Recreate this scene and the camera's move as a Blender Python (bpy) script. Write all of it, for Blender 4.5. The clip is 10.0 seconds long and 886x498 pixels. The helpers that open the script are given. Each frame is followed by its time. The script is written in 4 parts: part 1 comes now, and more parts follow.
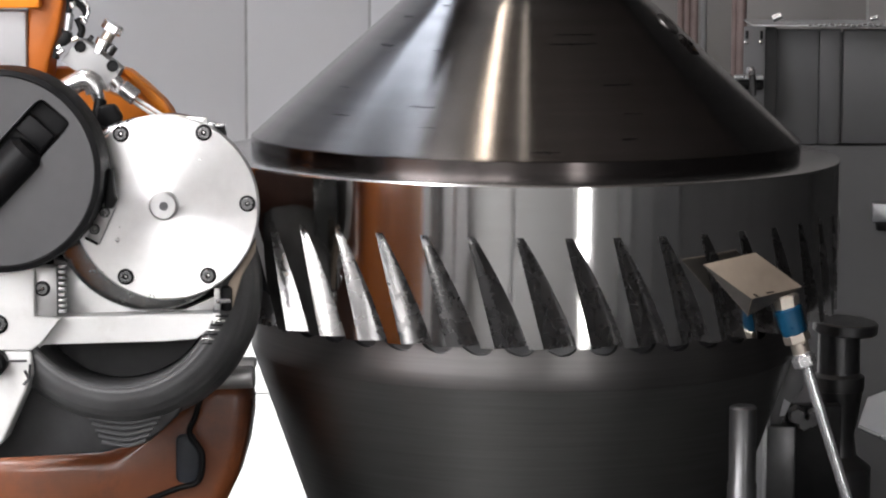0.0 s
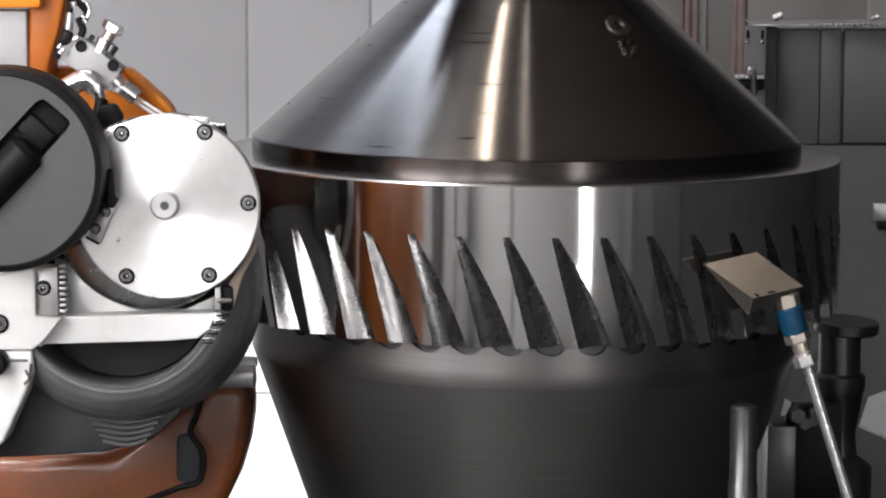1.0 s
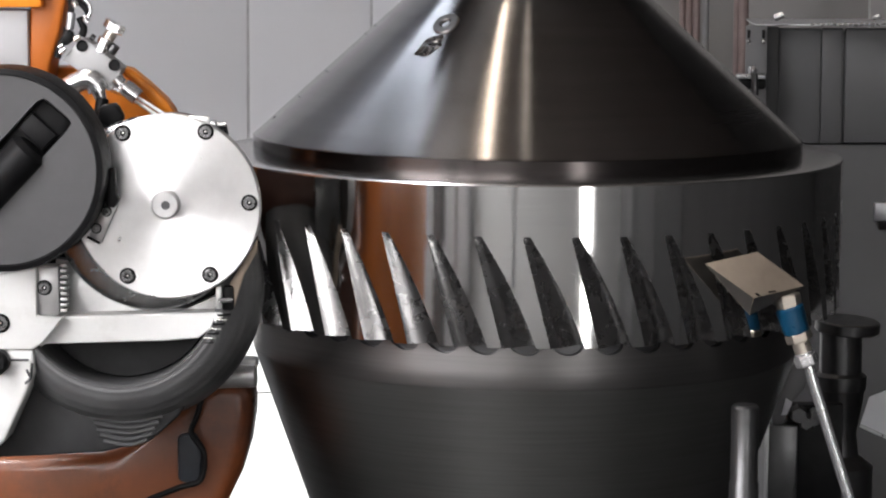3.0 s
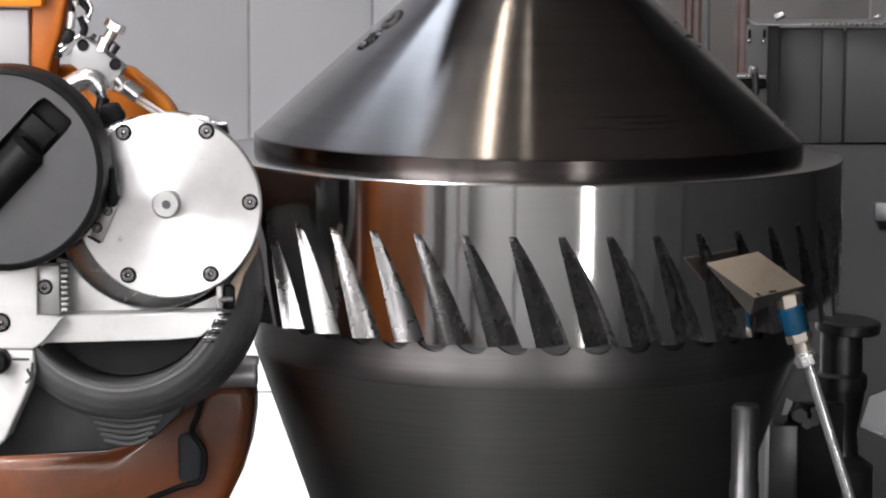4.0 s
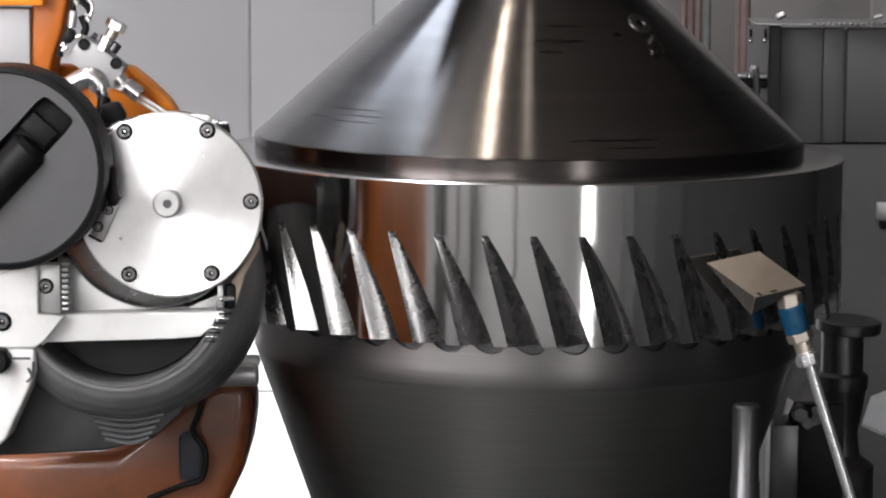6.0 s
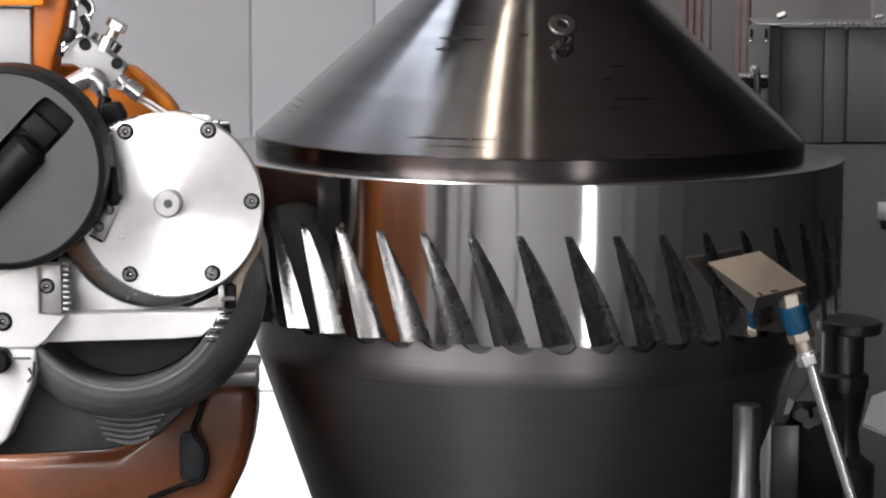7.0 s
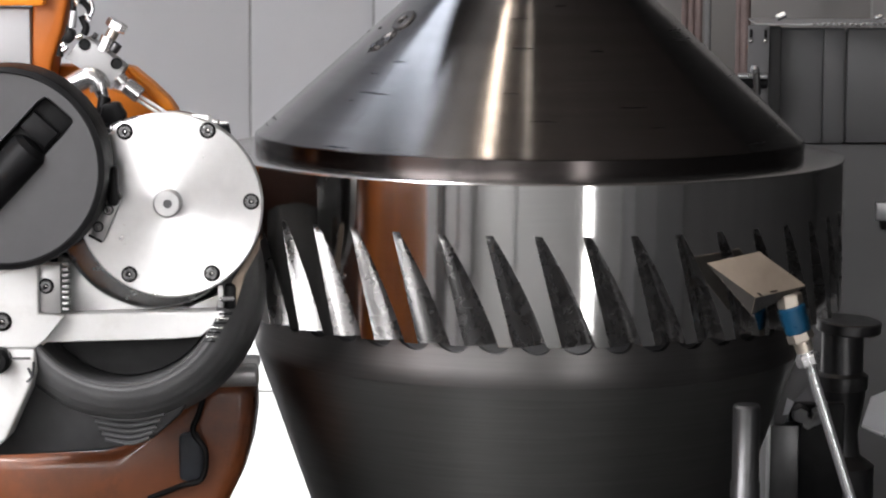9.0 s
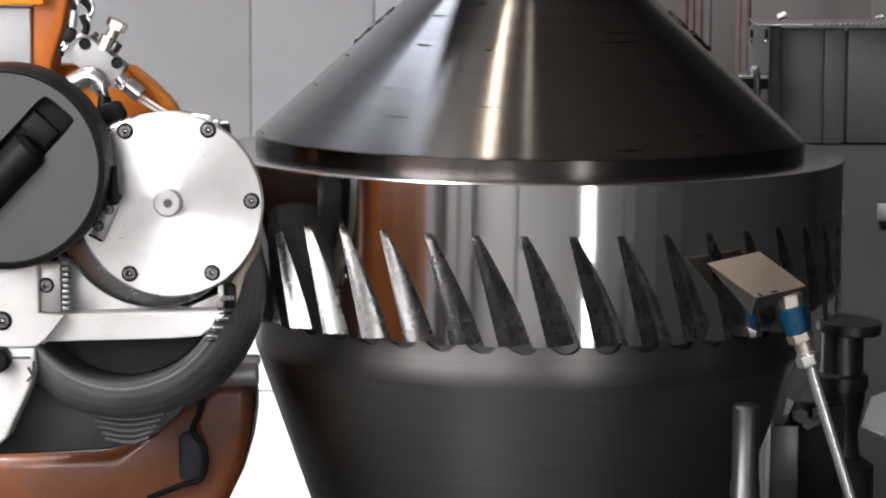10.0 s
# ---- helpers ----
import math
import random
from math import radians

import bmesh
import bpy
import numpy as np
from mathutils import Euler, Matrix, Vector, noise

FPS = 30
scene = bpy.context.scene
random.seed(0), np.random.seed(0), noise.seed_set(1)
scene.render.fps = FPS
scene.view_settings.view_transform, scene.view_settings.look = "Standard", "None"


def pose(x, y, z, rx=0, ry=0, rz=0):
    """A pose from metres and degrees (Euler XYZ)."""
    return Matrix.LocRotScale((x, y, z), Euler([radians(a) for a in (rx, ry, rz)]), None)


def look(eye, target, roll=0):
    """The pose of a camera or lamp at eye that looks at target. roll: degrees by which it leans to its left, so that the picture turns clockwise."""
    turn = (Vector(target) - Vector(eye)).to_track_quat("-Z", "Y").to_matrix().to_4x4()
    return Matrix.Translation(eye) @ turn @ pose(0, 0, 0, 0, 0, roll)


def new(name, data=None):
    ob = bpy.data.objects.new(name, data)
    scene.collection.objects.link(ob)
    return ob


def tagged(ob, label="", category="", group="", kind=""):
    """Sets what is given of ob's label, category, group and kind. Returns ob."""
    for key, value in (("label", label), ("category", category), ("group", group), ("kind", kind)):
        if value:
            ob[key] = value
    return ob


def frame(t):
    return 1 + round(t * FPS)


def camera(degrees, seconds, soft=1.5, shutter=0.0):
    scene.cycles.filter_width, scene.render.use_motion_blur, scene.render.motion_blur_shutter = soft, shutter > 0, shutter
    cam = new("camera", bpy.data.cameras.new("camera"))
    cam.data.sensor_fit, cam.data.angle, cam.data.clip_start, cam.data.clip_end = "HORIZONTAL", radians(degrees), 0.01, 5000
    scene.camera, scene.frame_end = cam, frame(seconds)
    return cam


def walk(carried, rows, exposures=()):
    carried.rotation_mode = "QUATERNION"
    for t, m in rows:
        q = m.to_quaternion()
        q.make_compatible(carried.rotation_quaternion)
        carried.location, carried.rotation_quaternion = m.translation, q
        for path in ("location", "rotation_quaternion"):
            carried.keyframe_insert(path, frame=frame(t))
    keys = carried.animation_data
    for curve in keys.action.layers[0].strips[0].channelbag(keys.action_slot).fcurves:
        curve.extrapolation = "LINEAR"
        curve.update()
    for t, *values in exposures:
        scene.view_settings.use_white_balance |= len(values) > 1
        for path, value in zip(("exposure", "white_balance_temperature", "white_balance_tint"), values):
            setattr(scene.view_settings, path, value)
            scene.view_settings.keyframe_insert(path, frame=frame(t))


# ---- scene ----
DEG = 57.29578


def aim(dx, dy, droll):
    """The camera on its tripod: yaw and pitch creep by a few hundredths of a degree."""
    turn = pose(0, 0, 0, 0, 0, 1.7093 + dx) @ pose(0, 0, 0, 90 - 7.3906 + dy) @ pose(0, 0, 0, 0, 0, 0.2164 + droll)
    return Matrix.Translation((0, -2.6348, 1.2466)) @ turn


cam = camera(18.2445, 10.0, soft=2.1)
walk(cam, [
    (0.0, aim(-0.056, 0.029, -0.04)), (1.0, aim(-0.037, 0.019, -0.04)), (2.5, aim(-0.022, 0.016, -0.05)),
    (4.0, aim(-0.003, 0.001, 0.0)), (5.0, aim(0.0, 0.0, 0.0)), (5.5, aim(0.001, -0.006, 0.03)),
    (7.0, aim(0.033, -0.014, 0.03)), (8.0, aim(0.040, -0.012, 0.05)), (8.5, aim(0.038, -0.018, 0.1)),
    (9.0, aim(0.021, -0.008, 0.06)), (10.0, aim(0.026, -0.013, 0.13))])

# ---- light ----
world = bpy.data.worlds.new("world")
scene.world = world
world.use_nodes = True
world.node_tree.nodes["Background"].inputs["Color"].default_value = (0.5, 0.55, 0.6, 1)
world.node_tree.nodes["Background"].inputs["Strength"].default_value = 0.05


def area(name, m, sx, sy, watts, color):
    d = bpy.data.lights.new(name, "AREA")
    d.shape, d.size, d.size_y, d.energy, d.color = "RECTANGLE", sx, sy, watts, color
    ob = new(name, d)
    ob.matrix_world = m
    return ob


COOL, WARM, DAY, NEUTRAL = (0.60, 0.75, 1.0), (1.0, 0.85, 0.70), (0.985, 0.97, 1.0), (0.965, 0.955, 1.0)
area("skylight_lamp", pose(-1.29, 0.77, 3.28, 0, 0, 27), 0.30, 1.40, 10.2, COOL)
area("tube_lamp", look((-0.40, 0.1, 3.28), (-0.40, 0.1, 0)), 0.034, 1.5, 6.5, WARM)
area("tube_lamp", look((0.0, 0.1, 3.28), (0.0, 0.1, 0)), 0.03, 1.5, 0.16, WARM)
area("window_lamp", look((1.85, -4.86, 1.1), (0.3, 0, 1.0)), 0.24, 2.05, 13, DAY)
area("hall_lamp", look((-1.38, -1.7, 3.28), (-0.5, -0.5, 1.0)), 0.5, 1.4, 114, NEUTRAL)
# Two added fill lamps for the notches and the tool, before the glowing panes.
area("fill_lamp", pose(-1.735, -2.95, 1.80, 90, 0, -90), 2.9, 1.4, 172, DAY)
area("fill_lamp", pose(-1.05, -5.085, 1.66, 90, 0, 180), 1.0, 1.3, 22, DAY)

# ---- materials ----


def nodes(name):
    m = bpy.data.materials.new(name)
    m.use_nodes = True
    nt = m.node_tree
    return m, nt, nt.nodes["Principled BSDF"]


def ramp(nt, fac, stops):
    r = nt.nodes.new("ShaderNodeValToRGB")
    r.color_ramp.elements[0].position, r.color_ramp.elements[0].color = stops[0][0], (*stops[0][1], 1)
    r.color_ramp.elements[1].position, r.color_ramp.elements[1].color = stops[-1][0], (*stops[-1][1], 1)
    for p, c in stops[1:-1]:
        r.color_ramp.elements.new(p).color = (*c, 1)
    nt.links.new(fac, r.inputs[0])
    return r.outputs[0]


def tex(nt, scale, detail=4, stretch=(1, 1, 1), rough=0.6):
    c = nt.nodes.new("ShaderNodeTexCoord")
    mp = nt.nodes.new("ShaderNodeMapping")
    mp.inputs["Scale"].default_value = stretch
    n = nt.nodes.new("ShaderNodeTexNoise")
    n.inputs["Scale"].default_value, n.inputs["Detail"].default_value, n.inputs["Roughness"].default_value = scale, detail, rough
    nt.links.new(c.outputs["Object"], mp.inputs[0])
    nt.links.new(mp.outputs[0], n.inputs["Vector"])
    return n.outputs[0]


def mat(name, color, rough=0.5, metal=0.0, vary=0.15, scale=30, rvary=0.1, bump=0.02, bscale=200, stretch=(1, 1, 1), aniso=0.0, axis="", coat=0.0, dirt=None, spec=0.5):
    """A surface with broad stains, fine grain, uneven gloss and slight relief."""
    m, nt, b = nodes(name)
    n1 = tex(nt, scale, 5, stretch)
    lo = tuple(max(0, c * (1 - vary)) for c in color)
    hi = tuple(min(1, c * (1 + vary)) for c in color)
    col = ramp(nt, n1, [(0.3, lo), (0.7, hi)])
    if dirt:
        mix = nt.nodes.new("ShaderNodeMix")
        mix.data_type = "RGBA"
        f = ramp(nt, tex(nt, scale * 0.37, 8, (1, 1, 1), 0.7), [(0.52, (0, 0, 0)), (0.68, (1, 1, 1))])
        nt.links.new(f, mix.inputs[0])
        nt.links.new(col, mix.inputs[6])
        mix.inputs[7].default_value = (*dirt, 1)
        col = mix.outputs[2]
    nt.links.new(col, b.inputs["Base Color"])
    r = ramp(nt, tex(nt, scale * 2.3, 4, stretch), [(0.3, (rough - rvary,) * 3), (0.7, (rough + rvary,) * 3)])
    nt.links.new(r, b.inputs["Roughness"])
    b.inputs["Metallic"].default_value = metal
    b.inputs["Coat Weight"].default_value = coat
    b.inputs["Specular IOR Level"].default_value = spec
    if bump:
        bp = nt.nodes.new("ShaderNodeBump")
        bp.inputs["Strength"].default_value, bp.inputs["Distance"].default_value = bump, 0.002
        nt.links.new(tex(nt, bscale, 3, stretch), bp.inputs["Height"])
        nt.links.new(bp.outputs[0], b.inputs["Normal"])
    if axis:
        t = nt.nodes.new("ShaderNodeTangent")
        t.direction_type, t.axis = "RADIAL", axis
        nt.links.new(t.outputs[0], b.inputs["Tangent"])
        b.inputs["Anisotropic"].default_value, b.inputs["Anisotropic Rotation"].default_value = aniso, 0.25
    return m


def glow(name, color, strength):
    m, nt, b = nodes(name)
    b.inputs["Base Color"].default_value = (*color, 1)
    b.inputs["Emission Color"].default_value = (*color, 1)
    b.inputs["Emission Strength"].default_value = strength
    return m


RINGS = (1, 1, 40)
CONE = mat("turned_steel_cone", (0.21, 0.20, 0.195), 0.195, 1, 0.10, 3, 0.014, 0, 14, RINGS, 0.86, "Z")
FLANGE = mat("turned_steel_flange", (0.068, 0.060, 0.058), 0.21, 1, 0.06, 9, 0.015, 0.004, 60, RINGS, 0.4, "Z")
DRUM = mat("ground_steel_drum", (0.60, 0.595, 0.585), 0.085, 1, 0.03, 8, 0.010, 0.003, 60, RINGS, 0.5, "Z")
NOTCH = mat("milled_notch_steel", (0.35, 0.344, 0.342), 0.27, 1, 0.06, 25, 0.03, 0.004, 120)
RIM = mat("bright_turned_rim", (0.48, 0.475, 0.47), 0.22, 1, 0.05, 9, 0.02, 0, 60, RINGS, 0.3, "Z")
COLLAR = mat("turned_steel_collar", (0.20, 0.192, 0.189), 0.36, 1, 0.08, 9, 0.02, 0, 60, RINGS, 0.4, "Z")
LOWER = mat("rough_turned_steel", (0.235, 0.234, 0.226), 0.37, 1, 0.08, 9, 0.02, 0, 60, RINGS, 0.4, "Z", coat=0.2)
SCRATCH = mat("oily_scratch", (0.035, 0.033, 0.034), 0.32, 1.0, 0.2, 60, 0.08)
BOSS = mat("machined_boss_steel", (0.125, 0.118, 0.114), 0.42, 1, 0.2, 80, 0.06, 0.05)
WELD = mat("rough_weld_metal", (0.075, 0.070, 0.068), 0.30, 1, 0.35, 120, 0.1, 0.2, 400)
BRIGHT = mat("bright_steel", (0.62, 0.61, 0.59), 0.25, 1, 0.1, 60, 0.08, 0.03)
PLATE = mat("turned_aluminium_plate", (0.82, 0.815, 0.81), 0.32, 0.95, 0.06, 40, 0.05, 0.03, 300, (1, 1, 1), 0.8, "Y")
SCREW = mat("black_oxide_screw", (0.20, 0.20, 0.20), 0.3, 0.9, 0.15, 80)
ALU = mat("milled_aluminium", (0.46, 0.46, 0.455), 0.4, 0.7, 0.08, 60, 0.08, 0.05)
CHROME = mat("chromed_fitting", (0.86, 0.86, 0.87), 0.24, 0.9, 0.05, 60, 0.025, 0.005)
WHITE = mat("white_enamel", (0.76, 0.76, 0.745), 0.35, 0, 0.04, 20, 0.08, 0.02, 200, dirt=(0.62, 0.61, 0.58))
BLACK = mat("black_plastic", (0.007, 0.007, 0.0075), 0.45, 0, 0.3, 60, 0.08, 0.05, spec=0.14)
CAPGREY = mat("grey_plastic_face", (0.064, 0.064, 0.066), 0.5, 0, 0.12, 14, 0.06, 0.05, 400, spec=0.35)
WHEEL = mat("worn_grey_rubber", (0.098, 0.098, 0.099), 0.46, 0, 0.32, 16, 0.12, 0.12, 90, spec=0.4)
RUBBER = mat("dark_grey_rubber", (0.028, 0.028, 0.029), 0.5, 0, 0.35, 25, 0.12, 0.12, 120, spec=0.3)
ORANGE = mat("orange_robot_paint", (0.66, 0.195, 0.020), 0.4, 0, 0.12, 18, 0.1, 0.06, 60, dirt=(0.34, 0.095, 0.02), spec=0.25)
# Worn robot orange, darkened for the shade that the tool casts on it.
FOREARM = mat("worn_shaded_orange", (0.20, 0.056, 0.015), 0.36, 0, 0.22, 14, 0.12, 0.10, 40, dirt=(0.08, 0.03, 0.018), coat=0.3)
# Robot orange made deeper, as painted shade on the upright's face.
DEEP = mat("shade_side_orange", (0.40, 0.105, 0.010), 0.45, 0, 0.10, 18, 0.1, 0.05, 60, spec=0.3)
TURNED = mat("turned_ring_steel", (0.36, 0.36, 0.355), 0.25, 1, 0.1, 20, 0.06, 0.01, 60, (1, 1, 1), 0.5, "Y")
AMBER = mat("amber_paint", (0.86, 0.27, 0.02), 0.4, 0, 0.08, 18)
CLIP = mat("blue_grey_plastic", (0.030, 0.034, 0.042), 0.5, 0, 0.2, 60, spec=0.3)
BRASS = mat("nickel_brass", (0.64, 0.58, 0.50), 0.3, 0.9, 0.05, 60, 0.03, 0.01)
TAN = mat("tan_anodised_plate", (0.41, 0.335, 0.265), 0.5, 0.35, 0.12, 30, 0.06, 0.04)
BROWN = mat("dark_brown_casting", (0.085, 0.034, 0.022), 0.42, 0, 0.25, 14, 0.1, 0.06)
SHADESIDE = mat("shaded_side", (0.09, 0.082, 0.075), 0.5, 0.4, 0.15, 60)
BLUE = mat("blue_plastic_ring", (0.0015, 0.036, 0.078), 0.35, 0, 0.15, 60)
PANELGREY = mat("light_grey_enamel", (0.40, 0.40, 0.405), 0.4, 0, 0.04, 20, 0.06, 0.02, 200)
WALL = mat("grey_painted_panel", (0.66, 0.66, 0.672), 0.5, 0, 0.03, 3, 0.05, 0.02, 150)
SEAM = mat("dark_joint", (0.44, 0.44, 0.44), 0.8)
CABSIDE = mat("light_grey_cabinet_side", (0.135, 0.135, 0.138), 0.45, 0, 0.06, 6, 0.06, 0.03, 200)
CAB = mat("grey_cabinet_paint", (0.094, 0.094, 0.097), 0.45, 0, 0.06, 6, 0.06, 0.03, 200)
GALV = mat("zinc_sheet", (0.50, 0.51, 0.52), 0.35, 0.9, 0.15, 35, 0.1, 0.04)
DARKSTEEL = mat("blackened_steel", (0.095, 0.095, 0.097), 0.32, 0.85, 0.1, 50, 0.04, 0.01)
HOSE = mat("brown_hose", (0.25, 0.188, 0.178), 0.5, 0, 0.2, 20)
BLOCK = mat("blasted_aluminium_block", (0.35, 0.35, 0.347), 0.6, 0.3, 0.06, 50, 0.06, 0.03)
POSTGREY = mat("dark_grey_corner_paint", (0.030, 0.030, 0.031), 0.5, 0, 0.1, 20)
PIPEGREY = mat("grey_pipe_paint", (0.24, 0.24, 0.245), 0.5, 0, 0.08, 20)
MIDGREY = mat("falloff_mid_grey", (0.17, 0.17, 0.172), 0.55, 0, 0.05, 3)
LOWGREY = mat("falloff_slate_grey", (0.06, 0.06, 0.061), 0.55, 0, 0.05, 3)
FLOOR = mat("grey_floor_paint", (0.04, 0.04, 0.04), 0.5, 0, 0.2, 4, 0.15, 0.05, 90, dirt=(0.03, 0.03, 0.028))
PALEWALL = mat("pale_wall_paint", (0.50, 0.50, 0.495), 0.6, 0, 0.04, 3)
WALLDARK = mat("shaded_grey_panel", (0.26, 0.249, 0.241), 0.55, 0, 0.05, 3, 0.05, 0.02, 150)
CEIL = mat("ceiling_sheet", (0.150, 0.131, 0.121), 0.7, 0, 0.1, 3)
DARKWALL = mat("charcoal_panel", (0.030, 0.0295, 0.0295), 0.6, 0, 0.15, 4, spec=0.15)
PAPER = mat("pale_sheet", (0.66, 0.67, 0.70), 0.6, 0, 0.05, 20)
LOWPANE = glow("low_glow_pane", (1.0, 0.99, 0.97), 1.08)
FILLPANE = glow("fill_pane_glow", (1.0, 0.99, 0.97), 2.0)
WINPANE = glow("window_daylight", (1.0, 0.98, 0.95), 6.0)
TUBE = glow("lit_diffuser", (1.0, 0.93, 0.82), 3.0)

# ---- mesh helpers ----
ORIGIN = {}


def thing(name, at, label, category, group="", kind=""):
    ob = new(name)
    ob.empty_display_size = 0.05
    ob.location = at
    ORIGIN[ob] = Vector(at)
    return tagged(ob, label, category, group, kind)


def finish(bm, angle=32):
    bmesh.ops.recalc_face_normals(bm, faces=bm.faces)
    for f in bm.faces:
        f.smooth = True
    lim = radians(angle)
    for e in bm.edges:
        e.smooth = len(e.link_faces) == 2 and e.calc_face_angle(0) < lim and e.link_faces[0].material_index == e.link_faces[1].material_index


def part(name, bm, material, parent=None, label="", fix=True):
    """Links a bmesh, given in world metres, as one mesh under a thing or a part."""
    if fix:
        finish(bm)
    o = ORIGIN[parent] if parent else Vector((0, 0, 0))
    bmesh.ops.translate(bm, verts=bm.verts, vec=-o)
    me = bpy.data.meshes.new(name)
    bm.to_mesh(me)
    bm.free()
    me.materials.append(material)
    ob = new(name, me)
    if parent:
        ob.parent = parent
        ORIGIN[ob] = o
    else:
        ORIGIN[ob] = Vector((0, 0, 0))
    return tagged(ob, label)


def soften(bm, width, segs=2, angle=30):
    if width:
        es = [e for e in bm.edges if len(e.link_faces) == 2 and e.calc_face_angle(0) > radians(angle)]
        bmesh.ops.bevel(bm, geom=es, offset=width, segments=segs, affect="EDGES", profile=0.5, clamp_overlap=True)
    return bm


def prism(pts, depth, bevel=0.0012, segs=2):
    """A closed outline in an upright plane, made solid backwards by depth."""
    bm = bmesh.new()
    a = [bm.verts.new(p) for p in pts]
    b = [bm.verts.new((p[0], p[1] + depth, p[2])) for p in pts]
    bm.faces.new(a)
    bm.faces.new(b[::-1])
    for i in range(len(a)):
        j = (i + 1) % len(a)
        bm.faces.new((a[i], b[i], b[j], a[j]))
    bmesh.ops.recalc_face_normals(bm, faces=bm.faces)
    return soften(bm, bevel, segs)


def box(x0, x1, y0, y1, z0, z1, bevel=0.002, segs=2):
    return prism([(x0, y0, z0), (x1, y0, z0), (x1, y0, z1), (x0, y0, z1)], y1 - y0, bevel, segs)


def slab(p, q, depth, bevel=0.0015):
    """A box between two opposite corners of its front, made solid backwards."""
    return box(min(p[0], q[0]), max(p[0], q[0]), p[1], p[1] + depth, min(p[2], q[2]), max(p[2], q[2]), bevel)


def spin_profile(profile, seg=96, at=(0, 0, 0), way=(0, 0, 1)):
    """A turned body: profile of (radius, height) along way, from at."""
    bm = bmesh.new()
    rings = []
    for r, h in profile:
        if r < 1e-6:
            rings.append([bm.verts.new((0, 0, h))])
        else:
            rings.append([bm.verts.new((r * math.sin(2 * math.pi * i / seg), -r * math.cos(2 * math.pi * i / seg), h)) for i in range(seg)])
    for a, b in zip(rings, rings[1:]):
        for i in range(seg):
            j = (i + 1) % seg
            q = [a[i % len(a)], a[j % len(a)], b[j % len(b)], b[i % len(b)]]
            q = list(dict.fromkeys(q))
            if len(q) > 2:
                bm.faces.new(q)
    m = Vector(way).normalized().to_track_quat("Z", "Y").to_matrix().to_4x4()
    bmesh.ops.transform(bm, matrix=Matrix.Translation(at) @ m, verts=bm.verts)
    return bm


def rod(p, q, r, r2=None, seg=20, edge=0.12):
    """A round bar from p to q with slightly rounded ends."""
    p, q = Vector(p), Vector(q)
    n = (q - p).length
    r2 = r if r2 is None else r2
    e = min(edge * r, n / 3)
    return spin_profile([(0, 0), (r - e, 0), (r, e), (r2, n - e), (r2 - e, n), (0, n)], seg, p, q - p)


def hexbar(p, q, r):
    p, q = Vector(p), Vector(q)
    n = (q - p).length
    e = 0.12 * r
    return spin_profile([(0, 0), (r - e, 0), (r, e), (r, n - e), (r - e, n), (0, n)], 6, p, q - p)


def pipe(pts, r, seg=12, steps=6):
    """A bent hose through the points, with closed ends."""
    pts = [Vector(p) for p in pts]
    path = []
    for i in range(len(pts) - 1):
        p0, p1, p2, p3 = pts[max(i - 1, 0)], pts[i], pts[i + 1], pts[min(i + 2, len(pts) - 1)]
        for s in range(steps):
            t = s / steps
            path.append(0.5 * (2 * p1 + (p2 - p0) * t + (2 * p0 - 5 * p1 + 4 * p2 - p3) * t * t + (3 * p1 - p0 - 3 * p2 + p3) * t ** 3))
    path.append(pts[-1])
    bm = bmesh.new()
    rings = []
    up = Vector((0.13, 0.9, 0.31))
    for i, c in enumerate(path):
        d = (path[min(i + 1, len(path) - 1)] - path[max(i - 1, 0)]).normalized()
        a = d.cross(up).normalized()
        b = d.cross(a)
        rings.append([bm.verts.new(c + r * (math.cos(2 * math.pi * k / seg) * a + math.sin(2 * math.pi * k / seg) * b)) for k in range(seg)])
    for a, b in zip(rings, rings[1:]):
        for k in range(seg):
            bm.faces.new((a[k], a[(k + 1) % seg], b[(k + 1) % seg], b[k]))
    bm.faces.new(rings[0])
    bm.faces.new(rings[-1][::-1])
    return bm


def ring(c, r, w, h, way=(0, -1, 0), seg=40):
    """A flat washer standing h proud."""
    e = min(w, h) * 0.25
    return spin_profile([(r - w, 0), (r - w, h - e), (r - w + e, h), (r - e, h), (r, h - e), (r, 0), (r - w, 0)], seg, c, way)


def cap_screw(parent, c, r, way=(0, -1, 0), material=None):
    """A socket-head screw in a counterbore: dark seat, steel head with a hexagon socket."""
    c, way = Vector(c), Vector(way).normalized()
    seat = part("counterbore", spin_profile([(0, 0.0004), (r * 1.28, 0.0004), (r * 1.36, 0.0002), (r * 1.36, 0)], 28, c, way), BLACK, parent)
    head = part("screw_head", spin_profile([(0, 0.0012), (r * 0.45, 0.0012), (r * 0.5, 0.003), (r * 0.9, 0.003), (r, 0.002), (r, 0)], 28, c, way), material or SCREW, parent)
    part("socket_floor", spin_profile([(0, 0.0019), (r * 0.2, 0.0018), (r * 0.24, 0.0014)], 12, c + Vector((r * 0.05, 0, r * 0.03)), way), BRIGHT, parent)
    part("socket", spin_profile([(0, 0.0014), (r * 0.5, 0.0014), (r * 0.5, 0.0)], 6, c, way), BLACK, parent)
    return head


